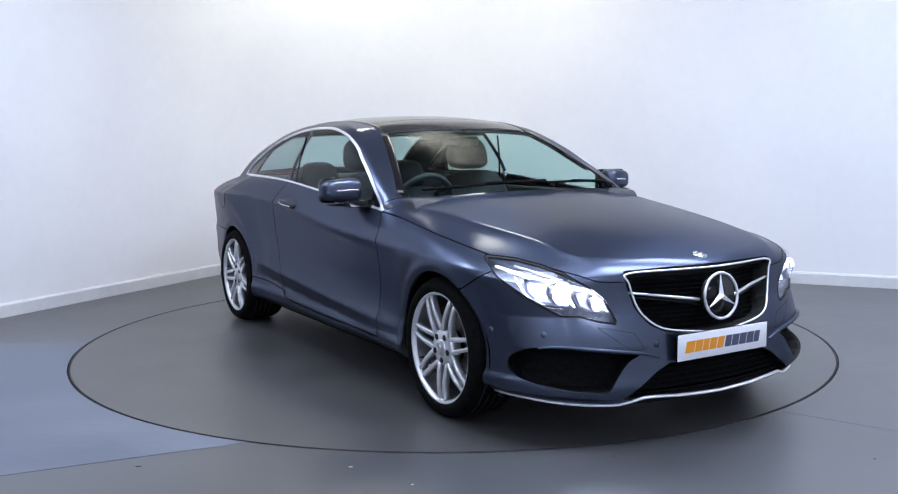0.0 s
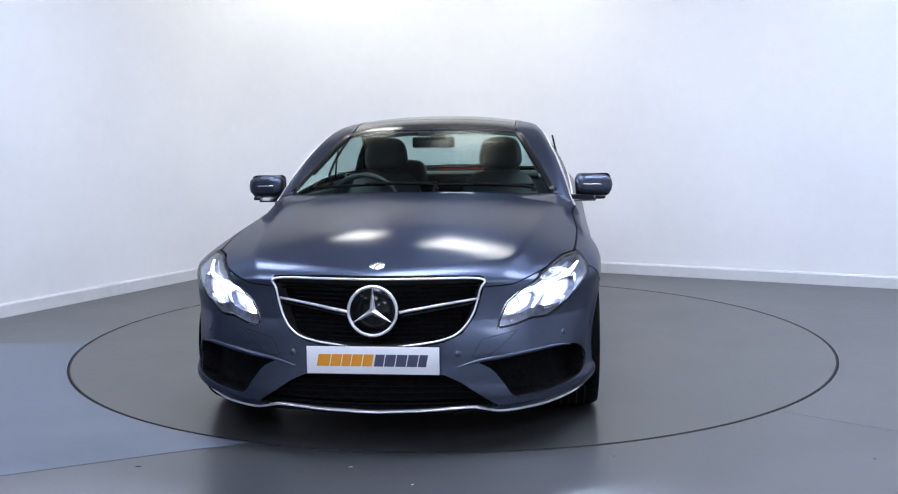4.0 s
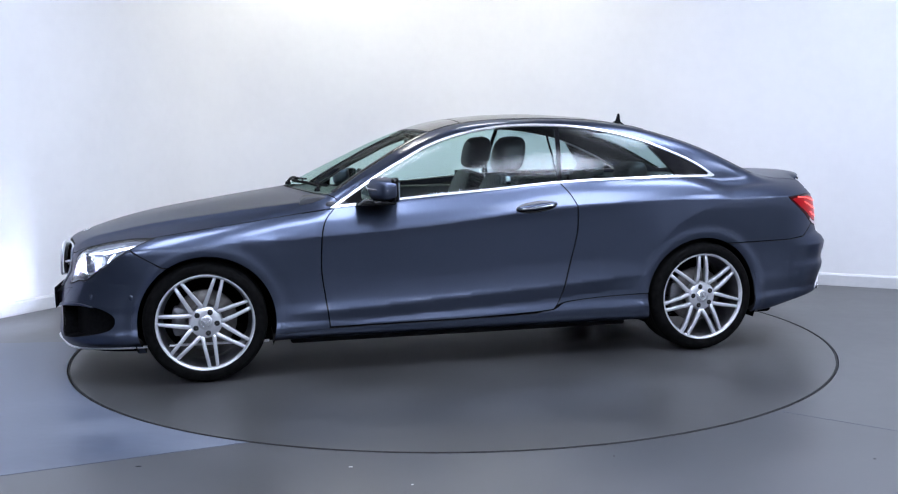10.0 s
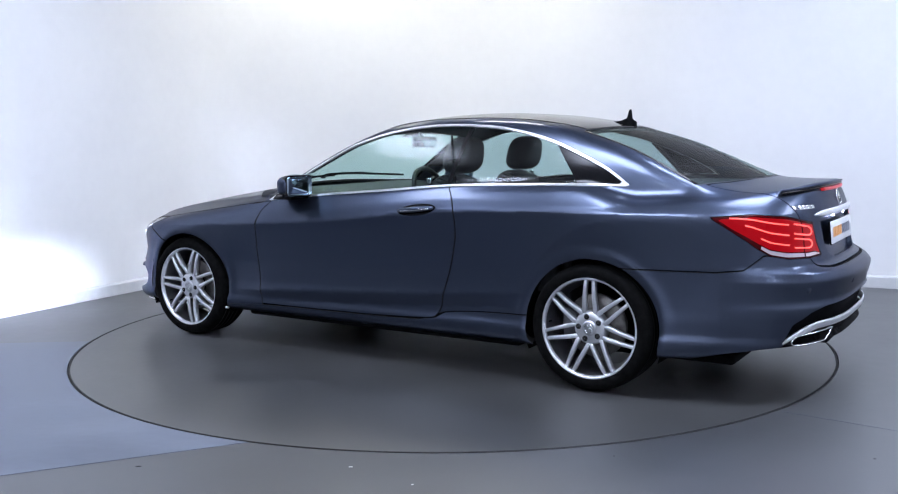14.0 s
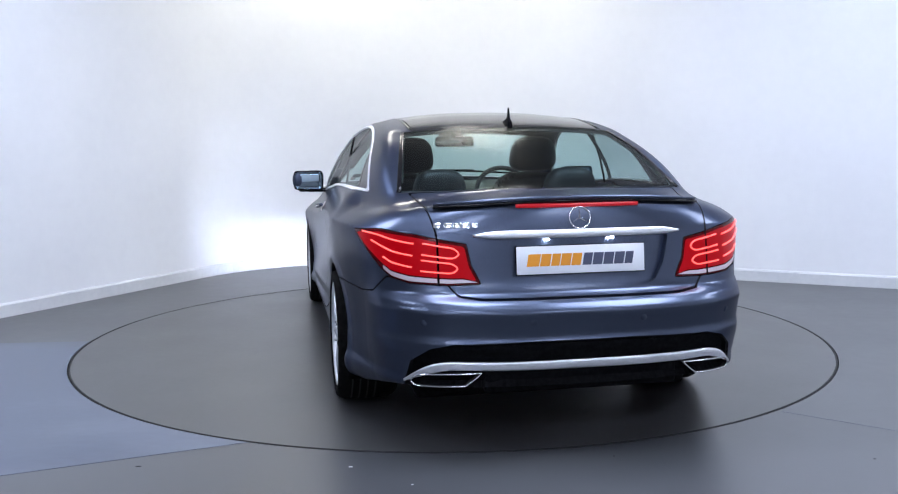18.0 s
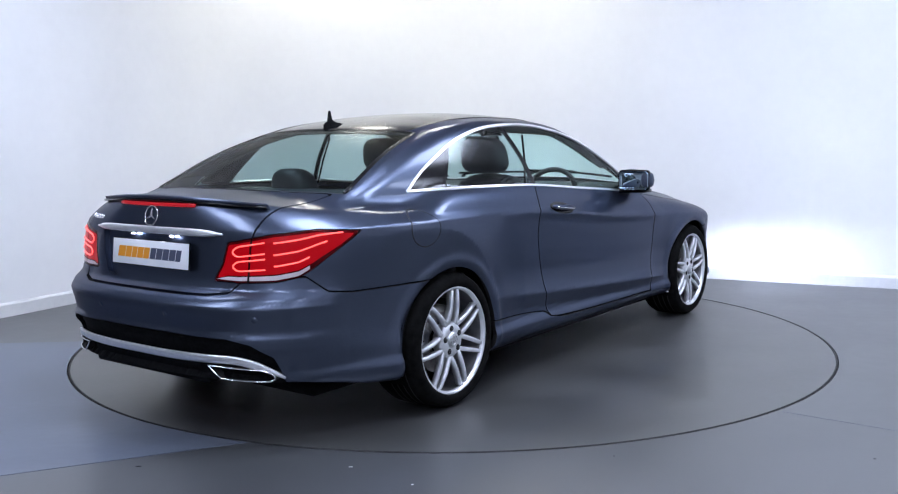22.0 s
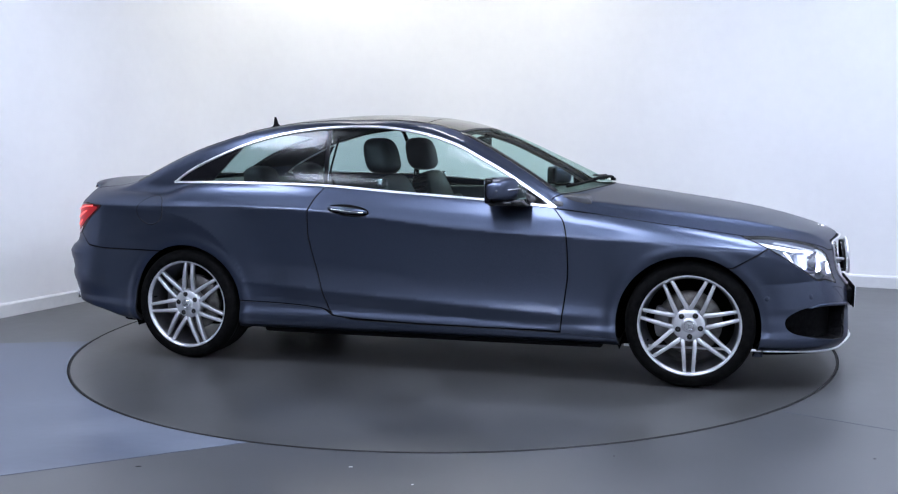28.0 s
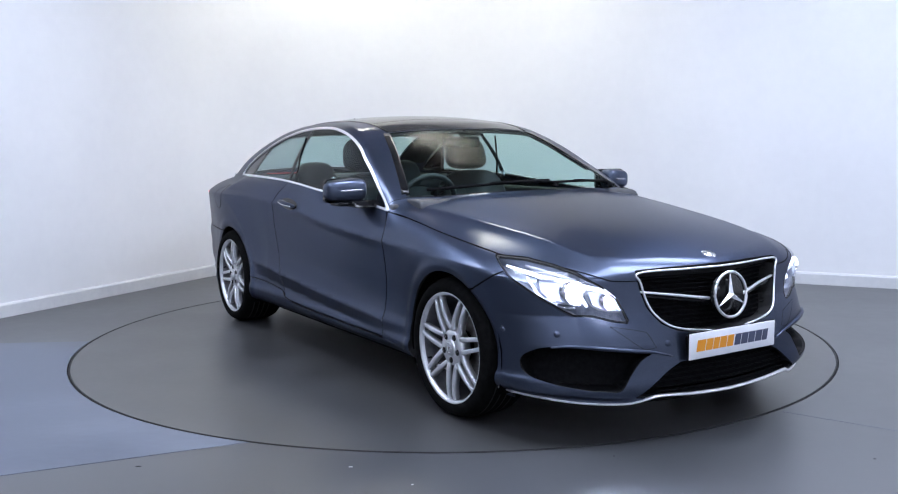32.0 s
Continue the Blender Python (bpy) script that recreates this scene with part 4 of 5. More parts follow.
def plate(parent_pose, name, label):
    """A plate with slanted blocks of print; faces +x."""
    p = new(name)
    p.parent = car
    p.matrix_basis = parent_pose
    tagged(p, label)
    part("backing", box_bm((.006, .524, .114), (0, 0, 0), .0025), BLACK, p, "black plate edge")
    part("face", box_bm((.004, .518, .108), (.004, 0, 0), .0015), PLATE_WHITE, p, "white acrylic plate face")
    y = -.220
    for k, w in enumerate((.055, .046, .040, .046, .044, .042, .046, .046, .046, .038)):
        pts = [(y, -.0235), (y + w - .006, -.0235), (y + w + .003, .0235), (y + .009, .0235)]
        part("print_block", prism_bm(pts, "x", .0062, .0068), ORANGE if k < 5 else GREY_PRINT, p, "slanted orange print block" if k < 5 else "slanted slate print block", smooth=False)
        y += w - .0022 + (.004 if k == 4 else 0)
    return p


# ---- the front ----
def front_things():
    star_x = 2.178
    grille = new("grille")
    grille.parent = car
    tagged(grille, "black grille with chrome surround, twin bars and large star")
    back = panel("grille_backing", [d_grille], BLACK, grille, "deep black grille opening", lift=-.07, thick=-.066, near=ahead_of(1.8))
    loop = [skin_x(y, z) + Vector((.003, 0, 0)) for y, z in spline(GRILLE, True, 5)]
    part("surround", tube_bm(loop, .0045, 8, True), TRIM, grille, "thin chrome grille frame")
    for s in (1, -1):
        bar = []
        for f in np.linspace(0, 1, 9):
            y = s * (.098 + (.405 - .098) * f)
            z = .560 + .043 * f
            q = skin_x(y, z)
            bar.append(q + Vector((-.012 - .004 * math.sin(f * 3.14), 0, 0)))
        part("bar", tube_bm(bar, [.0085 - .0025 * f for f in np.linspace(0, 1, 9)], 8, flat=.8), TRIM, grille, "silver grille bar")
        under = [p + Vector((-.012, 0, -.016)) for p in bar]
        part("bar_base", tube_bm(under, .012, 6, flat=.8), GLOSS_BLACK, grille)
    for z in np.arange(.44, .68, .018):
        pts = [skin_x(y, z) + Vector((-.045, 0, 0)) for y in np.linspace(-.40, .40, 13) if inside_poly(np.array([y]), np.array([z]), GRILLE)[0] > .004]
        if len(pts) > 2:
            part("slat", tube_bm(pts, .003, 5), BLACK, grille)
    m = facing(Vector((star_x, 0, .570)), (1, 0, .10))
    ring, arms = star_bm(.094, .016)
    part("star_plate", moved(lathe_bm([(.001, -.012), (.090, -.012), (.090, -.03)], 48, "x"), m), GLOSS_BLACK, grille, "gloss black disc behind the star")
    part("star_ring", moved(ring, m), TRIM, grille, "chrome emblem ring")
    for a in arms:
        part("star_arm", moved(a, m), TRIM, grille, "chrome emblem point", smooth=False)
    # bonnet badge
    q = skin_z(2.055, 0)
    p, n = out_from(q)
    badge = moved(lathe_bm([(.001, .0035), (.020, .0035), (.0215, .001), (.027, .004), (.030, .0025), (.031, -.001)], 40, "x"), facing(p, n, Vector((1, 0, 0))))
    part("bonnet_badge", badge, CHROME, BONNET, "round silver bonnet badge")
    plate(facing(Vector((2.192, 0, .381)), (1, 0, -.01)), "front_plate", "white front plate with orange and slate print")
    part("plate_mount", box_bm((.04, .48, .09), (2.168, 0, .375), .01), BLACK, car, "black plate carrier")
    # air intakes
    for s in (1, -1):
        panel("air_intake", [on(s), d_intake], BLACK, FBUMPER, "black outer air intake", lift=-.075, thick=-.074, near=ahead_of(1.7), rim_mat=BLACK)
        pts = [skin_x(s * y, z) for y, z in spline([(.315, .346), (.40, .369), (.48, .380), (.60, .396), (.70, .404), (.755, .398)], n=5)]
        part("intake_brow", ribbon_bm(pts, [.005 + .011 * math.sin(math.pi * k / (len(pts) - 1)) for k in range(len(pts))], .013), PAINT, FBUMPER, "painted brow over the air intake")
    panel("air_intake", [d_mid_intake], BLACK, FBUMPER, "black central air intake with mesh", lift=-.045, thick=-.044, near=ahead_of(1.8), rim_mat=BLACK)
    for k in range(5):
        z = .20 + .022 * k
        wy = .42 - .35 * max(z - .25, 0)
        pts = [skin_x(y, z) + Vector((-.032, 0, 0)) for y in np.linspace(-wy, wy, 15)]
        part("intake_slat", tube_bm(pts, .0035, 5), BLACK, FBUMPER)
    ys = np.linspace(-.845, .845, 61)
    lip = [skin_x(y, max(float(lip_line(abs(y))) + .006, .155)) for y in ys]
    part("splitter_lip", ribbon_bm(lip, .008, .008), TRIM, FBUMPER, "bright silver splitter edge")
    # parking sensors
    for y, z in ((.327, .398), (.735, .450), (.852, .452)):
        for s in (1, -1):
            q = skin_x(s * y, z)
            p, n = out_from(q)
            part("parking_sensor", moved(lathe_bm([(.001, .002), (.010, .002), (.0115, 0), (.0135, .0008), (.014, -.002)], 20, "x"), facing(p, n)), PAINT, FBUMPER, "round parking sensor")
    # washer covers under the lamps
    for s in (1, -1):
        box = [(s * y, z) for y, z in ((.555, .478), (.468, .461), (.416, .449), (.380, .385), (.433, .381), (.478, .413))]
        loop = [skin_x(y, z) for y, z in box + box[:1]]
        fine = [a.lerp(b, k / 6) for a, b in zip(loop, loop[1:]) for k in range(6)]
        part("washer_cover", ribbon_bm([skin_x(p.y, p.z) for p in fine] + [loop[0]], .0022, .0004), SEAM, FBUMPER, "thin outline of the washer cover")



HOUSING = grain(material("dark lamp housing", (.2, .21, .25), .3, .6), 45, (.22, .24, .29), (.40, .43, .50))
CELL_OUTER = [(.606, .668), (.540, .664), (.463, .648), (.431, .566), (.50, .569), (.559, .579), (.600, .614)]
CELL_INNER = [(.402, .614), (.366, .610), (.328, .598), (.276, .534), (.348, .545), (.384, .563)]


def headlamp(s):
    lamp = new("headlamp")
    lamp.parent = car
    tagged(lamp, "clear headlamp unit, lit bluish white")
    near = ahead_of(1.5)
    cell_in = lambda poly: lambda v: np.where(v[:, 0] > 1.5, inside_poly(lamp_e(v), v[:, 2], poly), -1)
    panel("housing", [on(s), d_lamp, minus(cell_in(CELL_OUTER), .002), minus(cell_in(CELL_INNER), .002)], HOUSING, lamp, "dark lamp housing", lift=-.050, thick=-.048, near=near, rim_mat=HOUSING)
    panel("lens", [on(s), lambda v: d_lamp(v) - .001], LENS, lamp, "clear plastic lamp lens", lift=0.0, thick=0, near=near)
    panel("lens_edge", [on(s), d_lamp, lambda v: .0035 - d_lamp(v)], SEAM, lamp, "black lamp edge", lift=.0006, thick=.01, near=near)
    for (y, z, r, depth, poly) in ((.660, .612, .046, .034, CELL_OUTER), (.520, .570, .036, .034, CELL_INNER)):
        cell = cell_in(poly)
        # the cell's own glow stands in for reflected lamp light
        panel("reflector_cell", [on(s), cell], CELL_GLOW, lamp, "reflector cell, its glow in place of reflected light", lift=-.085, thick=-.05, near=near, rim_mat=CELL_GLOW)
        panel("cell_bezel", [on(s), lambda v, cell=cell: cell(v) + .008, lambda v, cell=cell: -cell(v)], SATIN, lamp, "silver cell bezel", lift=-.030, thick=.012, near=near, rim_mat=SATIN)
        q = skin_x(s * y, z)
        m = facing(q + Vector((-depth, 0, 0)), (1, s * .04, -.03))
        bowl = lathe_bm([(.001, -.036), (.022, -.035), (.028, -.032), (r * .8, -.02), (r, .010), (r + .003, .012), (r + .003, -.03)], 40, "x")
        part("reflector_bowl", moved(bowl, m), REFLECTOR, lamp, "bright reflector bowl")
        # a small half-round source behind a half shield throws a low beam
        half = [(.020 * math.cos(t), .020 * math.sin(t)) for t in np.linspace(0, math.pi, 12)]
        part("bulb", moved(prism_bm(half, "x", -.034, -.031), m), BEAM, lamp, "glowing lamp source", smooth=False)
        # shield added to cut the beam; its glow stands in for the lit lens
        shield = [(r * .98 * math.cos(t), r * .98 * math.sin(t) + .001) for t in np.linspace(0, math.pi, 20)]
        part("beam_shield", moved(prism_bm(shield, "x", .018, .020), m), PROJECTOR, lamp, "half shield cutting the beam, glowing in place of a lit projector lens", smooth=False)

    def on_lamp(e, z, d):
        """A point of the lamp at its own sideways measure e."""
        b = first_hit(2.4, 1.3, lambda t: (t, e / .7071 + t - 1.95, 0 * t + z))
        p = Vector((b, s * (e / .7071 + b - 1.95), z))
        return out_from(p, d)[0]
    strips = (([(.745, .721), (.682, .708), (.585, .684), (.496, .666), (.442, .645), (.38, .627), (.318, .608), (.282, .568), (.25, .526)], .0080),
              ([(.652, .688), (.640, .655), (.626, .631), (.597, .594), (.526, .566)], .0048),
              ([(.463, .646), (.440, .615), (.421, .585), (.40, .553)], .0070))
    for k, (pts, r) in enumerate(strips):
        path = [on_lamp(e, z, -.020 - .006 * k) for e, z in spline(pts, n=5)]
        n = len(path) - 1
        part("light_strip", tube_bm(path, [r * (.55 + .45 * min(1, 4 * min(i, n - i) / n)) for i in range(n + 1)], 8), DRL, lamp, "glowing white light strip")
    part("turn_strip", tube_bm([on_lamp(e, z, -.018) for e, z in spline([(.665, .722), (.591, .708), (.52, .690), (.45, .672)], n=4)], .0055, 6), SATIN, lamp, "silver brow inside the lamp")
    part("lower_fin", tube_bm([on_lamp(e, z, -.025) for e, z in spline([(.62, .60), (.56, .568), (.50, .550), (.45, .548)], n=4)], .006, 6), CHROME, lamp, "chrome fin under the outer cell")
    return lamp


front_things()
for side in (1, -1):
    headlamp(side)


# ---- the rear ----
def rear_things():
    for s in (1, -1):
        lamp = new("tail_lamp")
        lamp.parent = car
        tagged(lamp, "red tail lamp with three lit light bands")
        near = behind(-1.6)
        lo = lambda e: np.interp(e, [.262, .40, .62, .74, .82, .934, 1.10], [.672, .668, .674, .690, .722, .779, .862])
        hi = lambda e: np.interp(e, [.262, .345, .6, .85, 1.10], [.70, .822, .857, .874, .863])
        frac = lambda v: (v[:, 2] - lo(tail_e(v))) / np.maximum(hi(tail_e(v)) - lo(tail_e(v)), .01)
        for inner, name in ((1, "lens_inner"), (-1, "lens_outer")):
            seam = lambda v, inner=inner: inner * (.553 - inner * .004 - A(v))
            panel(name, [on(s), d_tail, seam], RED_DARK, lamp, "dark red plastic lens", thick=.02, near=near)
            panel("lens_panel", [on(s), lambda v: d_tail(v) - .010, seam, lambda v: frac(v) - .16], RED_LENS, lamp, "bright red lens area", lift=.0015, thick=.004, near=near, rim_mat=RED_DARK)
            panel("clear_band", [on(s), lambda v: d_tail(v) - .006, seam, lambda v: .13 - frac(v), lambda v: .80 - tail_e(v)], CLEAR_WHITE, lamp, "pale clear lower band", lift=.002, thick=.004, near=near)

        def on_tail(e, f):
            z = float(lo(e) + f * (hi(e) - lo(e)))
            x = first_hit(-2.7, -1.6, lambda t: (t, e - t - 2.2, 0 * t + z))
            return out_from(Vector((x, s * (e - x - 2.2), z)), .002)[0]
        for c, e1 in ((.33, .80), (.57, .90), (.82, .99)):
            pts = [on_tail(e, c + .05 * ((e - .60) / .4) ** 2) for e in np.linspace(.605, e1, 14)]
            part("light_band", ribbon_bm(pts, .0062, .004), RED_GLOW, lamp, "glowing red light band")
        for c0, c1 in ((.27, .50), (.62, .86)):
            ring = [(.555, c0), (.46, c0), (.40, c0 + .01), (.375, (c0 + c1) / 2), (.40, c1 - .01), (.46, c1), (.555, c1)]
            pts = [on_tail(e, f) for e, f in spline(ring, n=4)]
            part("light_band", ribbon_bm(pts, .0060, .004), RED_GLOW, lamp, "glowing red light loop")
    # plate niche, chrome bar, plate
    panel("plate_niche", [d_niche], PAINT, BOOT, "recess for the rear plate", lift=-.024, thick=-.024, near=behind(-2.0), rim_mat=PAINT)
    plate(facing(Vector((-2.345, 0, .757)), (-1, 0, .10)), "rear_plate", "white rear plate with orange and slate print")
    ys = np.linspace(-.418, .418, 41)
    bar = [skin_x(y, .858 - .004 * (abs(y) / .418) ** 4, False) + Vector((-.001, 0, 0)) for y in ys]
    part("chrome_bar", ribbon_bm(bar, [.031 * max(1 - (abs(y) / .420) ** 10, .25) for y in ys], .011), TRIM, BOOT, "chrome bar above the plate")
    for y in (.13, -.13):
        q = skin_x(y, .835, False)
        part("plate_light", box_bm((.008, .014, .005), q + Vector((.008, 0, 0)), .0015), PLATE_GLOW, BOOT, "small lit plate lamp")
    ring, arms = star_bm(.042, .009)
    q = skin_x(0, .917, False)
    m = facing(q + Vector((-.004, 0, 0)), out_from(q)[1])
    part("star_ring", moved(ring, m), CHROME, BOOT, "chrome emblem ring")
    for a in arms:
        part("star_arm", moved(a, m), CHROME, BOOT, "chrome emblem point", smooth=False)
    for k, (y, w) in enumerate(((.548, .026), (.508, .030), (.474, .030), (.440, .030), (.408, .022))):
        q = skin_x(y, .893, False)
        h = .022 if k < 4 else .018
        part("badge_block", moved(box_bm((.005, w, h), (0, 0, 0), .002), facing(q, out_from(q)[1])), CHROME, BOOT, "small chrome badge block")
    # spoiler lip
    bm = bmesh.new()
    rows = []
    for y in np.linspace(-.552, .552, 41):
        f = (abs(y) / .552) ** 2
        zt = .998 - .024 * f
        back = skin_x(y, zt - .030, False).x
        top = Vector((-2.215 + .05 * f, y, min(skin_z(-2.215 + .05 * f, y).z, zt) - .004))
        tip = Vector((back - .012 * (1 - f * f), y, zt + .001))
        low = Vector((back + .012, y, zt - .024))
        rows.append([bm.verts.new(p) for p in (top, top.lerp(tip, .5) + Vector((0, 0, .005)), tip, tip + Vector((.003, 0, -.008)), low)])
    for a, b in zip(rows, rows[1:]):
        for i in range(4):
            bm.faces.new((a[i], a[i + 1], b[i + 1], b[i]))
    for r in (rows[0], rows[-1]):
        bm.faces.new(r)
    bmesh.ops.recalc_face_normals(bm, faces=bm.faces)
    sp = part("boot_spoiler", bm, PAINT, car, "slim painted boot spoiler")
    # black bar as the shadow below the lip
    under = [Vector((skin_x(y, .968 - .024 * (y / .552) ** 2, False).x - .002, y, .998 - .024 * (y / .552) ** 2 - .016)) for y in np.linspace(-.55, .55, 31)]
    part("spoiler_shadow_gap", tube_bm(under, .006, 6), GLOSS_BLACK, car, "black strip standing in for shade under the spoiler lip")
    stop = [skin_x(y, .965, False) + Vector((-.004, 0, 0)) for y in np.linspace(-.248, .248, 15)]
    part("stop_lamp", tube_bm(stop, .008, 8), STOP_GLOW, BOOT, "slim red high stop lamp")
    # lower bumper insert, silver strip, exhausts
    panel("diffuser", [d_rear_slot, lambda v: v[:, 2] - floor_line(v[:, 0]) - .003], BLACK, RBUMPER, "black plastic diffuser", lift=-.03, thick=-.03, near=behind(-1.9), rim_mat=BLACK)
    ys = np.linspace(-.683, .683, 53)
    strip = [skin_x(y, .364 - .029 * max((abs(y) - .50) / .115, 0) ** 2, False) + Vector((.004, 0, 0)) for y in ys]
    part("silver_strip", ribbon_bm(strip, [.034 - .024 * max((abs(y) - .6) / .083, 0) for y in ys], .006), TRIM, RBUMPER, "satin silver bumper strip")
    # unseen plates added to keep light off the floor under the car
    part("undertray", box_bm((3.9, 1.20, .05), (-.05, 0, .165), .02), BLACK, car, "black undertray plate, added to deepen the shade under the car")
    part("undertray", box_bm((1.90, 1.56, .04), (0, 0, .175), .015), BLACK, car, "black undertray plate, added to deepen the shade under the car")
    part("lower_valance", box_bm((.06, .78, .10), (-2.345, 0, .30), .015), BLACK, RBUMPER, "black lower valance")
    for s in (1, -1):
        pts = [(s * y, z) for y, z in ((.662, .296), (.648, .312), (.610, .324), (.430, .336), (.415, .332), (.460, .294), (.485, .285), (.630, .279), (.655, .284))]
        loop = [Vector((skin_x(y, .40, False).x + .016, y, z)) for y, z in spline(pts, True, 4)]
        part("exhaust_trim", tube_bm(loop, .0030, 8, True), CHROME, RBUMPER, "chrome exhaust surround")
        bm = bmesh.new()
        rim_v = [bm.verts.new(p + Vector((.002, 0, 0))) for p in loop]
        deep_v = [bm.verts.new(p + Vector((.05, 0, 0))) for p in loop]
        for k in range(len(loop)):
            bm.faces.new((rim_v[k], rim_v[(k + 1) % len(loop)], deep_v[(k + 1) % len(loop)], deep_v[k]))
        bm.faces.new(deep_v)
        part("exhaust_outlet", bm, SEAM, RBUMPER, "dark exhaust outlet", smooth=False)
    for y, z in ((.22, .535), (.62, .53)):
        for s in (1, -1):
            q = skin_x(s * y, z, False)
            p, n = out_from(q)
            part("parking_sensor", moved(lathe_bm([(.001, .002), (.010, .002), (.0115, 0), (.0135, .0008), (.014, -.002)], 20, "x"), facing(p, n)), PAINT, RBUMPER, "round parking sensor")
    # fuel flap on the right-hand side
    flap = lambda v: .088 - np.hypot(v[:, 0] + 1.585, (v[:, 2] - .842) * 1.12)
    panel("fuel_flap", [on(-1), lambda v: flap(v) - .002], PAINT, car, "round painted fuel flap", lift=.0016, thick=.008, near=lambda v: (v[:, 0] < -1.3) & (v[:, 2] > .6))
    rim = [skin_y(-1.585 + .088 * math.cos(t), .842 + .079 * math.sin(t), -1) for t in np.linspace(0, 2 * math.pi, 49)]
    part("flap_joint", ribbon_bm(rim, .0045, .0022), SEAM, car, "thin dark joint round the fuel flap")
    # aerial fin
    fin = [(-1.268, 1.270), (-1.125, 1.295), (-1.130, 1.308), (-1.185, 1.316), (-1.212, 1.328), (-1.226, 1.374), (-1.238, 1.376), (-1.246, 1.322), (-1.268, 1.306)]
    bm = prism_bm(fin, "y", -.012, .012, .003)
    for v in bm.verts:
        v.co.y *= 1 - .75 * min(max((v.co.z - 1.30) / .03, 0), 1)
    part("aerial", bm, BLACK, car, "small black roof aerial")


rear_things()


# ---- mirrors, handles, wipers ----
def side_things():
    for k, s in enumerate((1, -1)):
        mir = new("door_mirror")
        mir.parent = car
        tagged(mir, "painted door mirror with indicator strip")
        bm = bmesh.new()
        bmesh.ops.create_uvsphere(bm, u_segments=36, v_segments=24, radius=1)
        for v in bm.verts:
            c = [math.copysign(abs(q) ** .55, q) for q in v.co]
            back = c[0] < 0
            out = (c[1] + 1) / 2
            x = .450 + c[0] * (.040 if back else .085 - .030 * out)
            y = .922 + c[1] * .102
            z = .972 + c[2] * (.064 - .012 * out) - .006 * out
            x += .012 - .030 * out
            v.co = (x, s * y, z)
        if s < 0:
            bmesh.ops.reverse_faces(bm, faces=bm.faces)
        part("shell", bm, PAINT, mir, "painted mirror shell")
        part("glass", box_bm((.006, .172, .108), (.398, s * .922, .966), .02, Matrix.Rotation(radians(-8 * s), 3, "Z"), 4), material("mirror glass", (.34, .42, .48), .04, 1.0), mir, "mirror glass")
        part("glass_rim", box_bm((.012, .188, .124), (.404, s * .922, .966), .024, Matrix.Rotation(radians(-8 * s), 3, "Z"), 4), GLOSS_BLACK, mir)
        part("foot", prism_bm([(.60, .885), (.42, .888), (.43, .915), (.56, .920)], "y", min(s * .78, s * .93), max(s * .78, s * .93), .008), GLOSS_BLACK, mir, "black mirror foot")
        part("lower_cover", box_bm((.115, .16, .022), (.462, s * .905, .902), .009), GLOSS_BLACK, mir, "black lower cover")
        strip = [Vector((.545 - .04 * f - .05 * f * f, s * (.86 + .163 * f), .972 - .006 * f)) for f in np.linspace(0, 1, 9)]
        part("indicator", tube_bm(strip, .0045, 6, flat=1.3), material("clear indicator", (.4, .4, .43), .15, .6), mir, "clear indicator strip")
        door = DOORS[k]
        # handle: a flat black patch as the bowl's shade, and a painted grip
        bowl = lambda v: 1 - np.hypot((v[:, 0] + .385) / .118, (v[:, 2] - .852 - .10 * (-.385 - v[:, 0])) / .030)
        panel("handle_bowl", [on(s), lambda v: bowl(v) * .03], GLOSS_BLACK, door, "flat black patch as the shade of the handle recess", lift=.0008, thick=.001, near=lambda v: (v[:, 0] > -.6) & (v[:, 0] < -.2))
        grip = [skin_y(x, .846 + .10 * (-.385 - x) + .010, s) + Vector((0, s * (.016 + .014 * math.sin(math.pi * f)), 0)) for f, x in zip(np.linspace(0, 1, 13), np.linspace(-.275, -.495, 13))]
        part("handle", tube_bm(grip, [.004 + .0125 * math.sin(math.pi * (.06 + .88 * f)) ** .7 for f in np.linspace(0, 1, 13)], 10), PAINT, door, "painted pull handle")
        chrome = [p + Vector((0, s * .0125, -.004)) for p in grip[1:-1]]
        part("handle_strip", tube_bm(chrome, .0042, 6), CHROME, door, "chrome handle strip")
        # roof ditch strip
        ditch = []
        for x in np.linspace(.13, -1.18, 30):
            q = skin_z(x, s * .486)
            ditch.append(q)
        part("roof_strip", ribbon_bm(ditch, .012, .003), GLOSS_BLACK, car, "black roof joint strip")
        # black screen edge along the pillar
        edge = []
        for f in np.linspace(0, 1, 16):
            u = .19 + .71 * f
            a = (.50 + .20 * f)
            x = u - .42 * min((u - .08 + .45) / 1.3, 1) * a * a
            edge.append(skin_z(x, s * a))
        part("screen_edge", ribbon_bm(edge, .040, .003), GLOSS_BLACK, car, "black windscreen edge trim")
        edge = []
        for f in np.linspace(0, 1, 14):
            u = -1.262 - .738 * f
            a = .53 + .105 * f
            k2 = max((u + .12 + .45) / 1.3, -1.2)
            edge.append(skin_z(u - .42 * k2 * a * a, s * a))
        part("rear_edge", ribbon_bm(edge, .020, .003), GLOSS_BLACK, car, "black rear window edge trim")
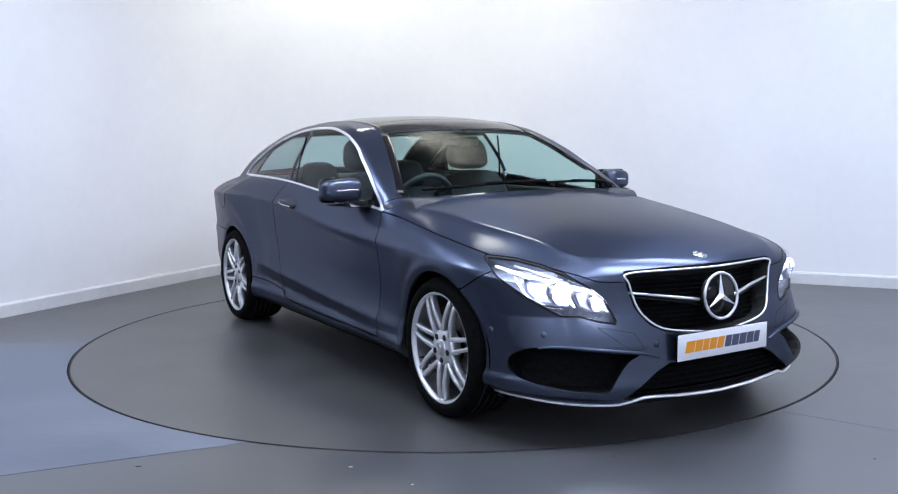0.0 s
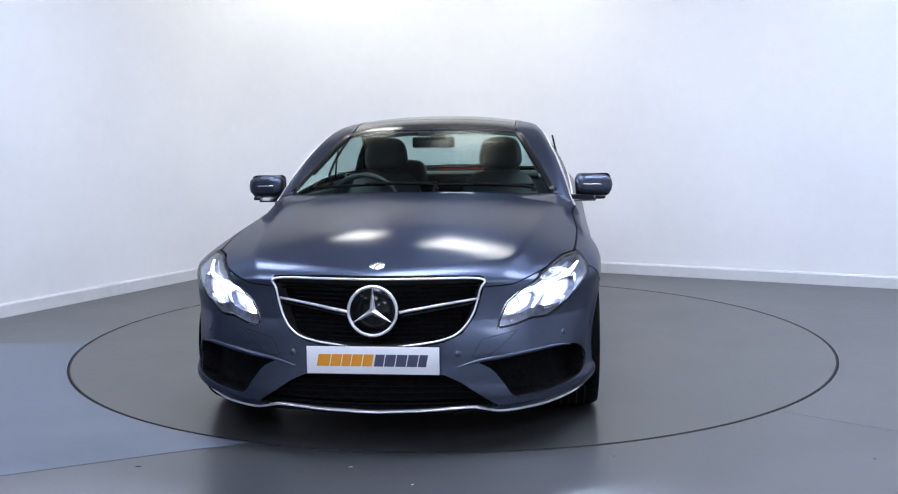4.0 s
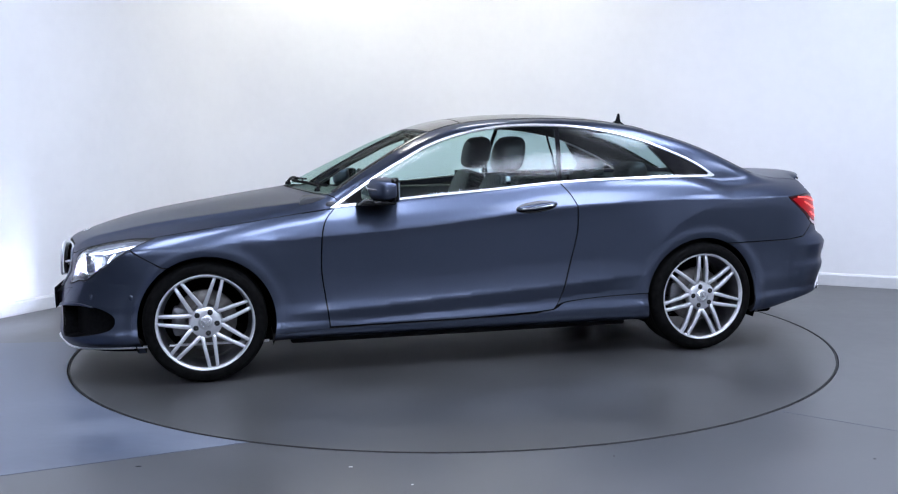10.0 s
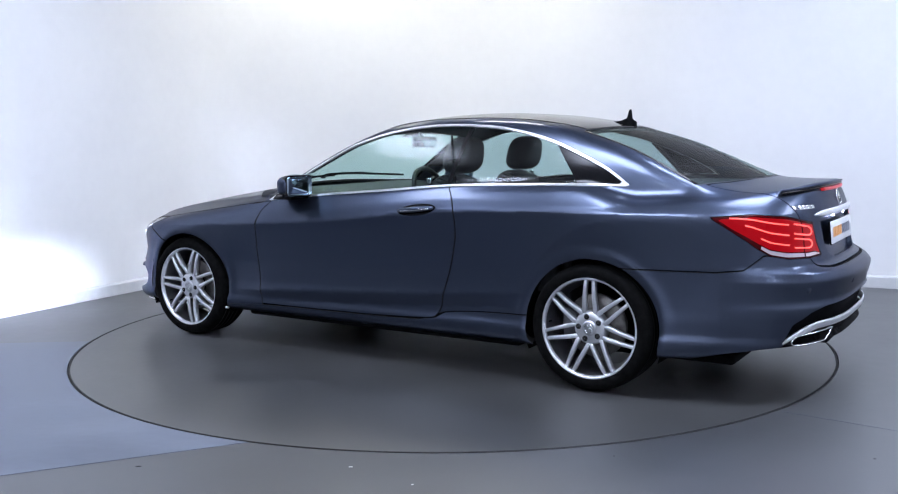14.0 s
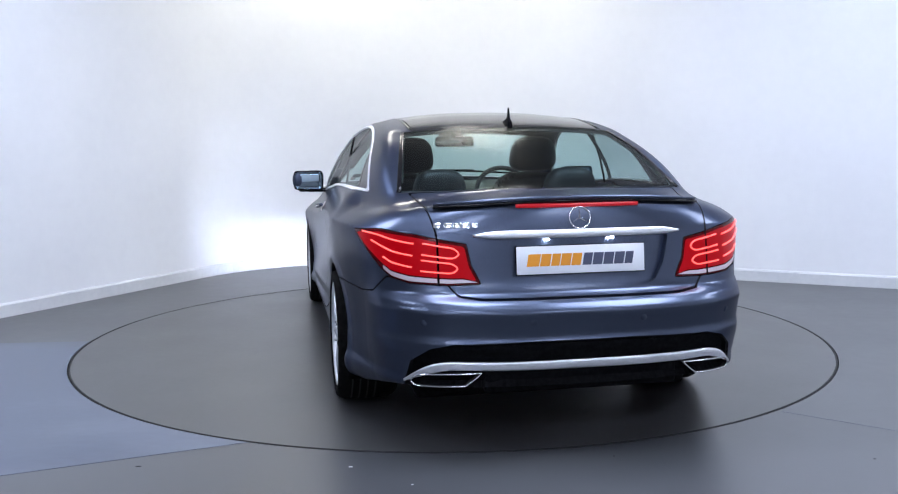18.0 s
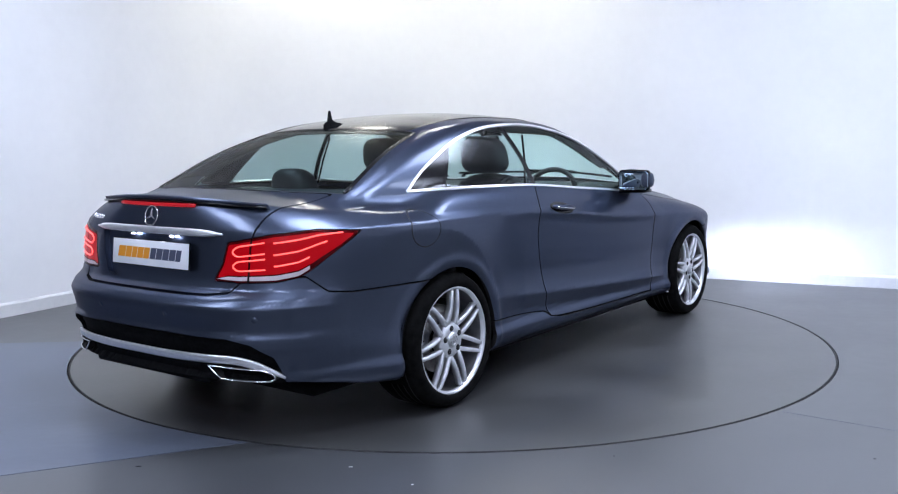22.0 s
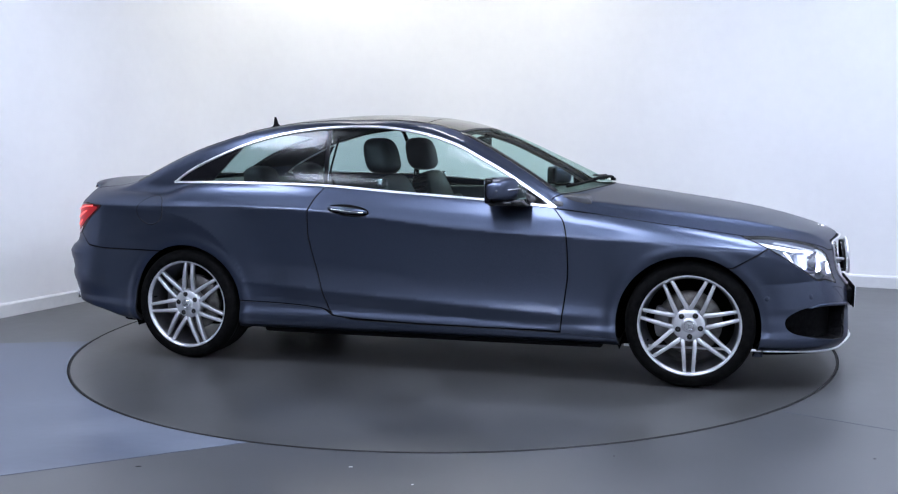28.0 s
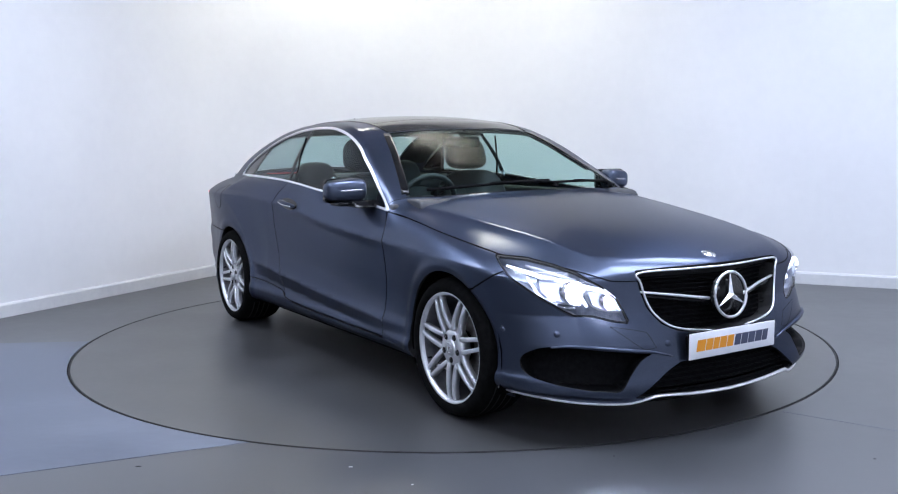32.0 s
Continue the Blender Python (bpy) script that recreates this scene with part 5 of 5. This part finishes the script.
    # wipers
    for y0, y1, lift in ((-.60, .10, .014), (.02, .60, .012)):
        pts = []
        for f in np.linspace(0, 1, 14):
            y = y0 + (y1 - y0) * f
            pts.append(skin_z(.868 - .36 * y * y - .02 * f, y) + Vector((0, 0, lift)))
        w = new("wiper")
        w.parent = car
        tagged(w, "black flat wiper resting on the glass")
        part("blade", tube_bm(pts, .008, 6), BLACK, w)
        arm = [pts[-1] + Vector((.055, 0, -.016)), pts[-1] + Vector((.04, -.06, -.004)), pts[7] + Vector((.010, 0, .004)), pts[6] + Vector((0, 0, .004))]
        part("arm", tube_bm(spline([p[:] for p in arm], n=5), .0085, 6), BLACK, w)
        part("pivot", moved(lathe_bm([(.001, .018), (.014, .016), (.017, 0)], 16, "z"), Matrix.Translation(pts[-1] + Vector((.055, 0, -.030)))), BLACK, w)
    part("screen_sensor", box_bm((.05, .16, .012), skin_z(.235, 0) + Vector((0, 0, -.012)), .006, Matrix.Rotation(radians(22), 3, "Y")), BLACK, car, "black sensor housing behind the windscreen")


side_things()


# ---- inside the car ----
def seat(x, y, back_h, front=True):
    st = new("front_seat" if front else "rear_seat")
    st.parent = car
    st.matrix_basis = pose(x, y, 0)
    tagged(st, "black leather sports seat with a rounded headrest" if front else "black leather rear seat")

    def cushion(sz, at, rot, bev=.05):
        bm = box_bm(sz, (0, 0, 0), bev, None, 4)
        return moved(bm, Matrix.Translation(at) @ Matrix.Rotation(radians(rot), 4, "Y"))
    part("cushion", cushion((.52, .50, .14), (.12, 0, .42), -6), LEATHER, st)
    prof = spline([(-.23, .0), (-.25, .28), (-.245, .44), (-.19, .56), (-.10, .60), (.10, .60), (.19, .56), (.245, .44), (.25, .28), (.23, .0)], True, 3)
    bm = prism_bm([(a, b * back_h / .80) for a, b in prof], "x", -.065, .065, .028)
    part("backrest", moved(bm, Matrix.Translation((-.13, 0, .44)) @ Matrix.Rotation(radians(-19), 4, "Y")), LEATHER, st)
    bm = bmesh.new()
    bmesh.ops.create_uvsphere(bm, u_segments=24, v_segments=16, radius=1)
    for v in bm.verts:
        c = [math.copysign(abs(q) ** .65, q) for q in v.co]
        v.co = (c[0] * .085 - c[2] * .02, c[1] * .135 * (1 - .12 * c[2]), c[2] * .105)
    part("headrest", moved(bm, Matrix.Translation((-.355 if front else -.30, 0, 1.13 if front else .97))), LEATHER, st, "rounded black headrest")
    for q in (-1, 1):
        part("bolster", cushion((.11, .07, .40), (-.14, q * .21, .66), -17, .03), LEATHER, st)
    return st


def cabin():
    seat(-.02, .37, .80)
    seat(-.02, -.37, .80)
    seat(-.86, .34, .62, False)
    seat(-.86, -.34, .62, False)
    part("parcel_shelf", box_bm((.70, 1.32, .03), (-1.50, 0, .955), .01), TRIM_GREY, car, "dark parcel shelf")
    part("boot_bulkhead", box_bm((.03, 1.10, .40), (-1.95, 0, .775), .01), BLACK, car, "black panel inside the boot")
    part("rear_bulkhead", box_bm((.06, 1.52, .58), (-1.20, 0, .675), .02), LEATHER, car, "black rear seat back")
    dash = spline([(.86, .70), (.88, .90), (.76, .930), (.55, .915), (.42, .88), (.39, .80), (.42, .62), (.60, .58)], True, 4)
    part("dashboard", prism_bm(dash, "y", -.72, .72, .012), TRIM_GREY, car, "dark moulded dashboard")
    part("centre_console", box_bm((.75, .20, .28), (.08, 0, .50), .04), TRIM_GREY, car, "dark centre console")
    part("floor_pan", box_bm((2.3, 1.4, .04), (-.25, 0, .235), .01), BLACK, car, "dark cabin floor")
    for s in (1, -1):
        part("door_card", box_bm((1.30, .05, .50), (.10, s * .775, .655), .02), TRIM_GREY, car, "dark inner door panel")
        part("side_card", box_bm((.60, .05, .50), (-.86, s * .755, .70), .02), TRIM_GREY, car, "dark inner side panel")
        pts = [(-.50, s * .70, 1.24), (-.53, s * .735, 1.10), (-.56, s * .755, .96)]
        part("belt", tube_bm(pts, .006, 6), BLACK, car, "black seat belt")
        part("belt_guide", box_bm((.03, .02, .05), (-.30, s * .62, .985), .006), CHROME, car, "small silver belt guide")
    wheel_ob = new("steering_wheel")
    wheel_ob.parent = car
    wheel_ob.matrix_basis = facing(Vector((.34, -.37, .855)), (-1, 0, .42))
    tagged(wheel_ob, "black leather steering wheel on the right-hand side")
    part("ring", tube_bm([(0, .185 * math.cos(t), .185 * math.sin(t)) for t in [2 * math.pi * i / 40 for i in range(40)]], .016, 10, True), LEATHER, wheel_ob)
    part("boss", moved(lathe_bm([(.001, .02), (.06, .015), (.075, -.01), (.05, -.05)], 24, "x"), Matrix()), TRIM_GREY, wheel_ob)
    for a in (0, 180, 270):
        part("spoke", tube_bm([(0, .05 * math.cos(radians(a)), .05 * math.sin(radians(a))), (0, .18 * math.cos(radians(a)), .18 * math.sin(radians(a)))], .014, 6), SATIN, wheel_ob)
    mir = new("rear_view_mirror")
    mir.parent = car
    mir.matrix_basis = pose(.145, 0, 1.205)
    tagged(mir, "black rear-view mirror under the windscreen top")
    part("case", box_bm((.03, .25, .065), (0, 0, 0), .014, None, 3), GLOSS_BLACK, mir)
    part("glass", box_bm((.004, .232, .052), (-.016, 0, 0), .0015), material("inner mirror glass", (.55, .62, .62), .03, 1.0), mir)
    part("stem", tube_bm([(.0, 0, .03), (.03, 0, .055), (.045, 0, .07)], .012, 8), BLACK, mir)
    # roof lining
    panel("headlining", [lambda v: v[:, 2] - 1.05, minus(d_dlo, .005), minus(d_screen, -.012), minus(d_rear_glass, -.012)], LEATHER, car, "dark roof lining", lift=-.016, thick=.006, near=lambda v: v[:, 2] > 1.0)


cabin()


# ---- marks on the floor ----
def floor_marks():
    # pale vinyl sheet beside the turntable, cut round its edge
    bm = bmesh.new()
    n = 30
    corner = Vector((-1.69, -2.45, 0))
    arc = []
    a0, a1 = math.atan2(-2.105, -.85), math.atan2(-.085, -2.26)
    if a1 > 0:
        a1 -= 2 * math.pi
    r = R_DISC + .009
    for i in range(n + 1):
        a = a0 + (a1 - a0) * i / n
        arc.append(Vector((r * math.cos(a), r * math.sin(a), 0)))
    outer = arc + [Vector((-3.05, -.13, 0)), Vector((-3.35, -.8, 0)), Vector((-1.95, -2.3, 0)), corner]
    vs = [bm.verts.new(p + Vector((0, 0, .0016))) for p in outer]
    lows = [bm.verts.new(p) for p in outer]
    bm.faces.new(vs)
    for i in range(len(vs)):
        j = (i + 1) % len(vs)
        bm.faces.new((vs[i], vs[j], lows[j], lows[i]))
    bmesh.ops.triangulate(bm, faces=[f for f in bm.faces if len(f.verts) > 4])
    bmesh.ops.recalc_face_normals(bm, faces=bm.faces)
    tagged(finish("floor_sheet", bm, VINYL_PALE, smooth=False), "paler blue-grey vinyl sheet laid beside the turntable", "floor sheet", kind="structure")
    for x, y, sx, sy in ((-.388, -2.39, .010, .005), (-.149, -2.58, .006, .004), (1.598, -2.363, .006, .004), (.62, -2.30, .004, .003), (-1.2, -2.36, .012, .006)):
        bm = moved(lathe_bm([(.0001, .0012), (.8, .001), (1, 0)], 12, "z"), Matrix.Translation((x, y, 0)) @ Matrix.Diagonal((sx, sy, 1, 1)))
        tagged(finish("paint_speck", bm, SCREW if x < 0 and x > -1 else SEAM), "tiny speck of paint on the vinyl floor", "speck", "floor specks")
    seam = prism_bm([(1.466, -1.733), (1.845, -2.028), (1.844, -2.031), (1.465, -1.736)], "z", 0.0, .0008)
    tagged(finish("floor_seam", seam, VINYL_PALE, smooth=False), "faint joint line in the vinyl floor", "floor seam", kind="structure")


floor_marks()


def motions():
    spin = [(0.0, -58.81), (0.5, -59.59), (1.0, -62.09), (1.5, -65.96), (2.0, -71.74), (3.0, -83.8), (4.0, -95.85), (7.0, -131.48), (8.0, -143.43), (9.0, -155.3),
            (10.0, -166.77), (11.0, -177.9), (12.0, -188.95), (13.0, -200.68), (16.0, -235.23), (17.0, -247.12), (18.0, -259.02), (19.0, -270.97), (20.0, -282.9), (21.0, -294.79),
            (22.0, -306.49), (23.0, -318.3), (24.0, -330.03), (25.0, -341.47), (28.0, -376.25), (29.0, -387.73), (30.0, -399.28), (31.0, -410.5), (31.5, -414.7), (32.0, -417.43)]
    offset = pose(.094, -.075, 0)
    walk(car, [(t, pose(0, 0, 0, 0, 0, a) @ offset) for t, a in spin])
    walk(TABLE, [(t, pose(0, 0, 0, 0, 0, a)) for t, a in spin])


motions()
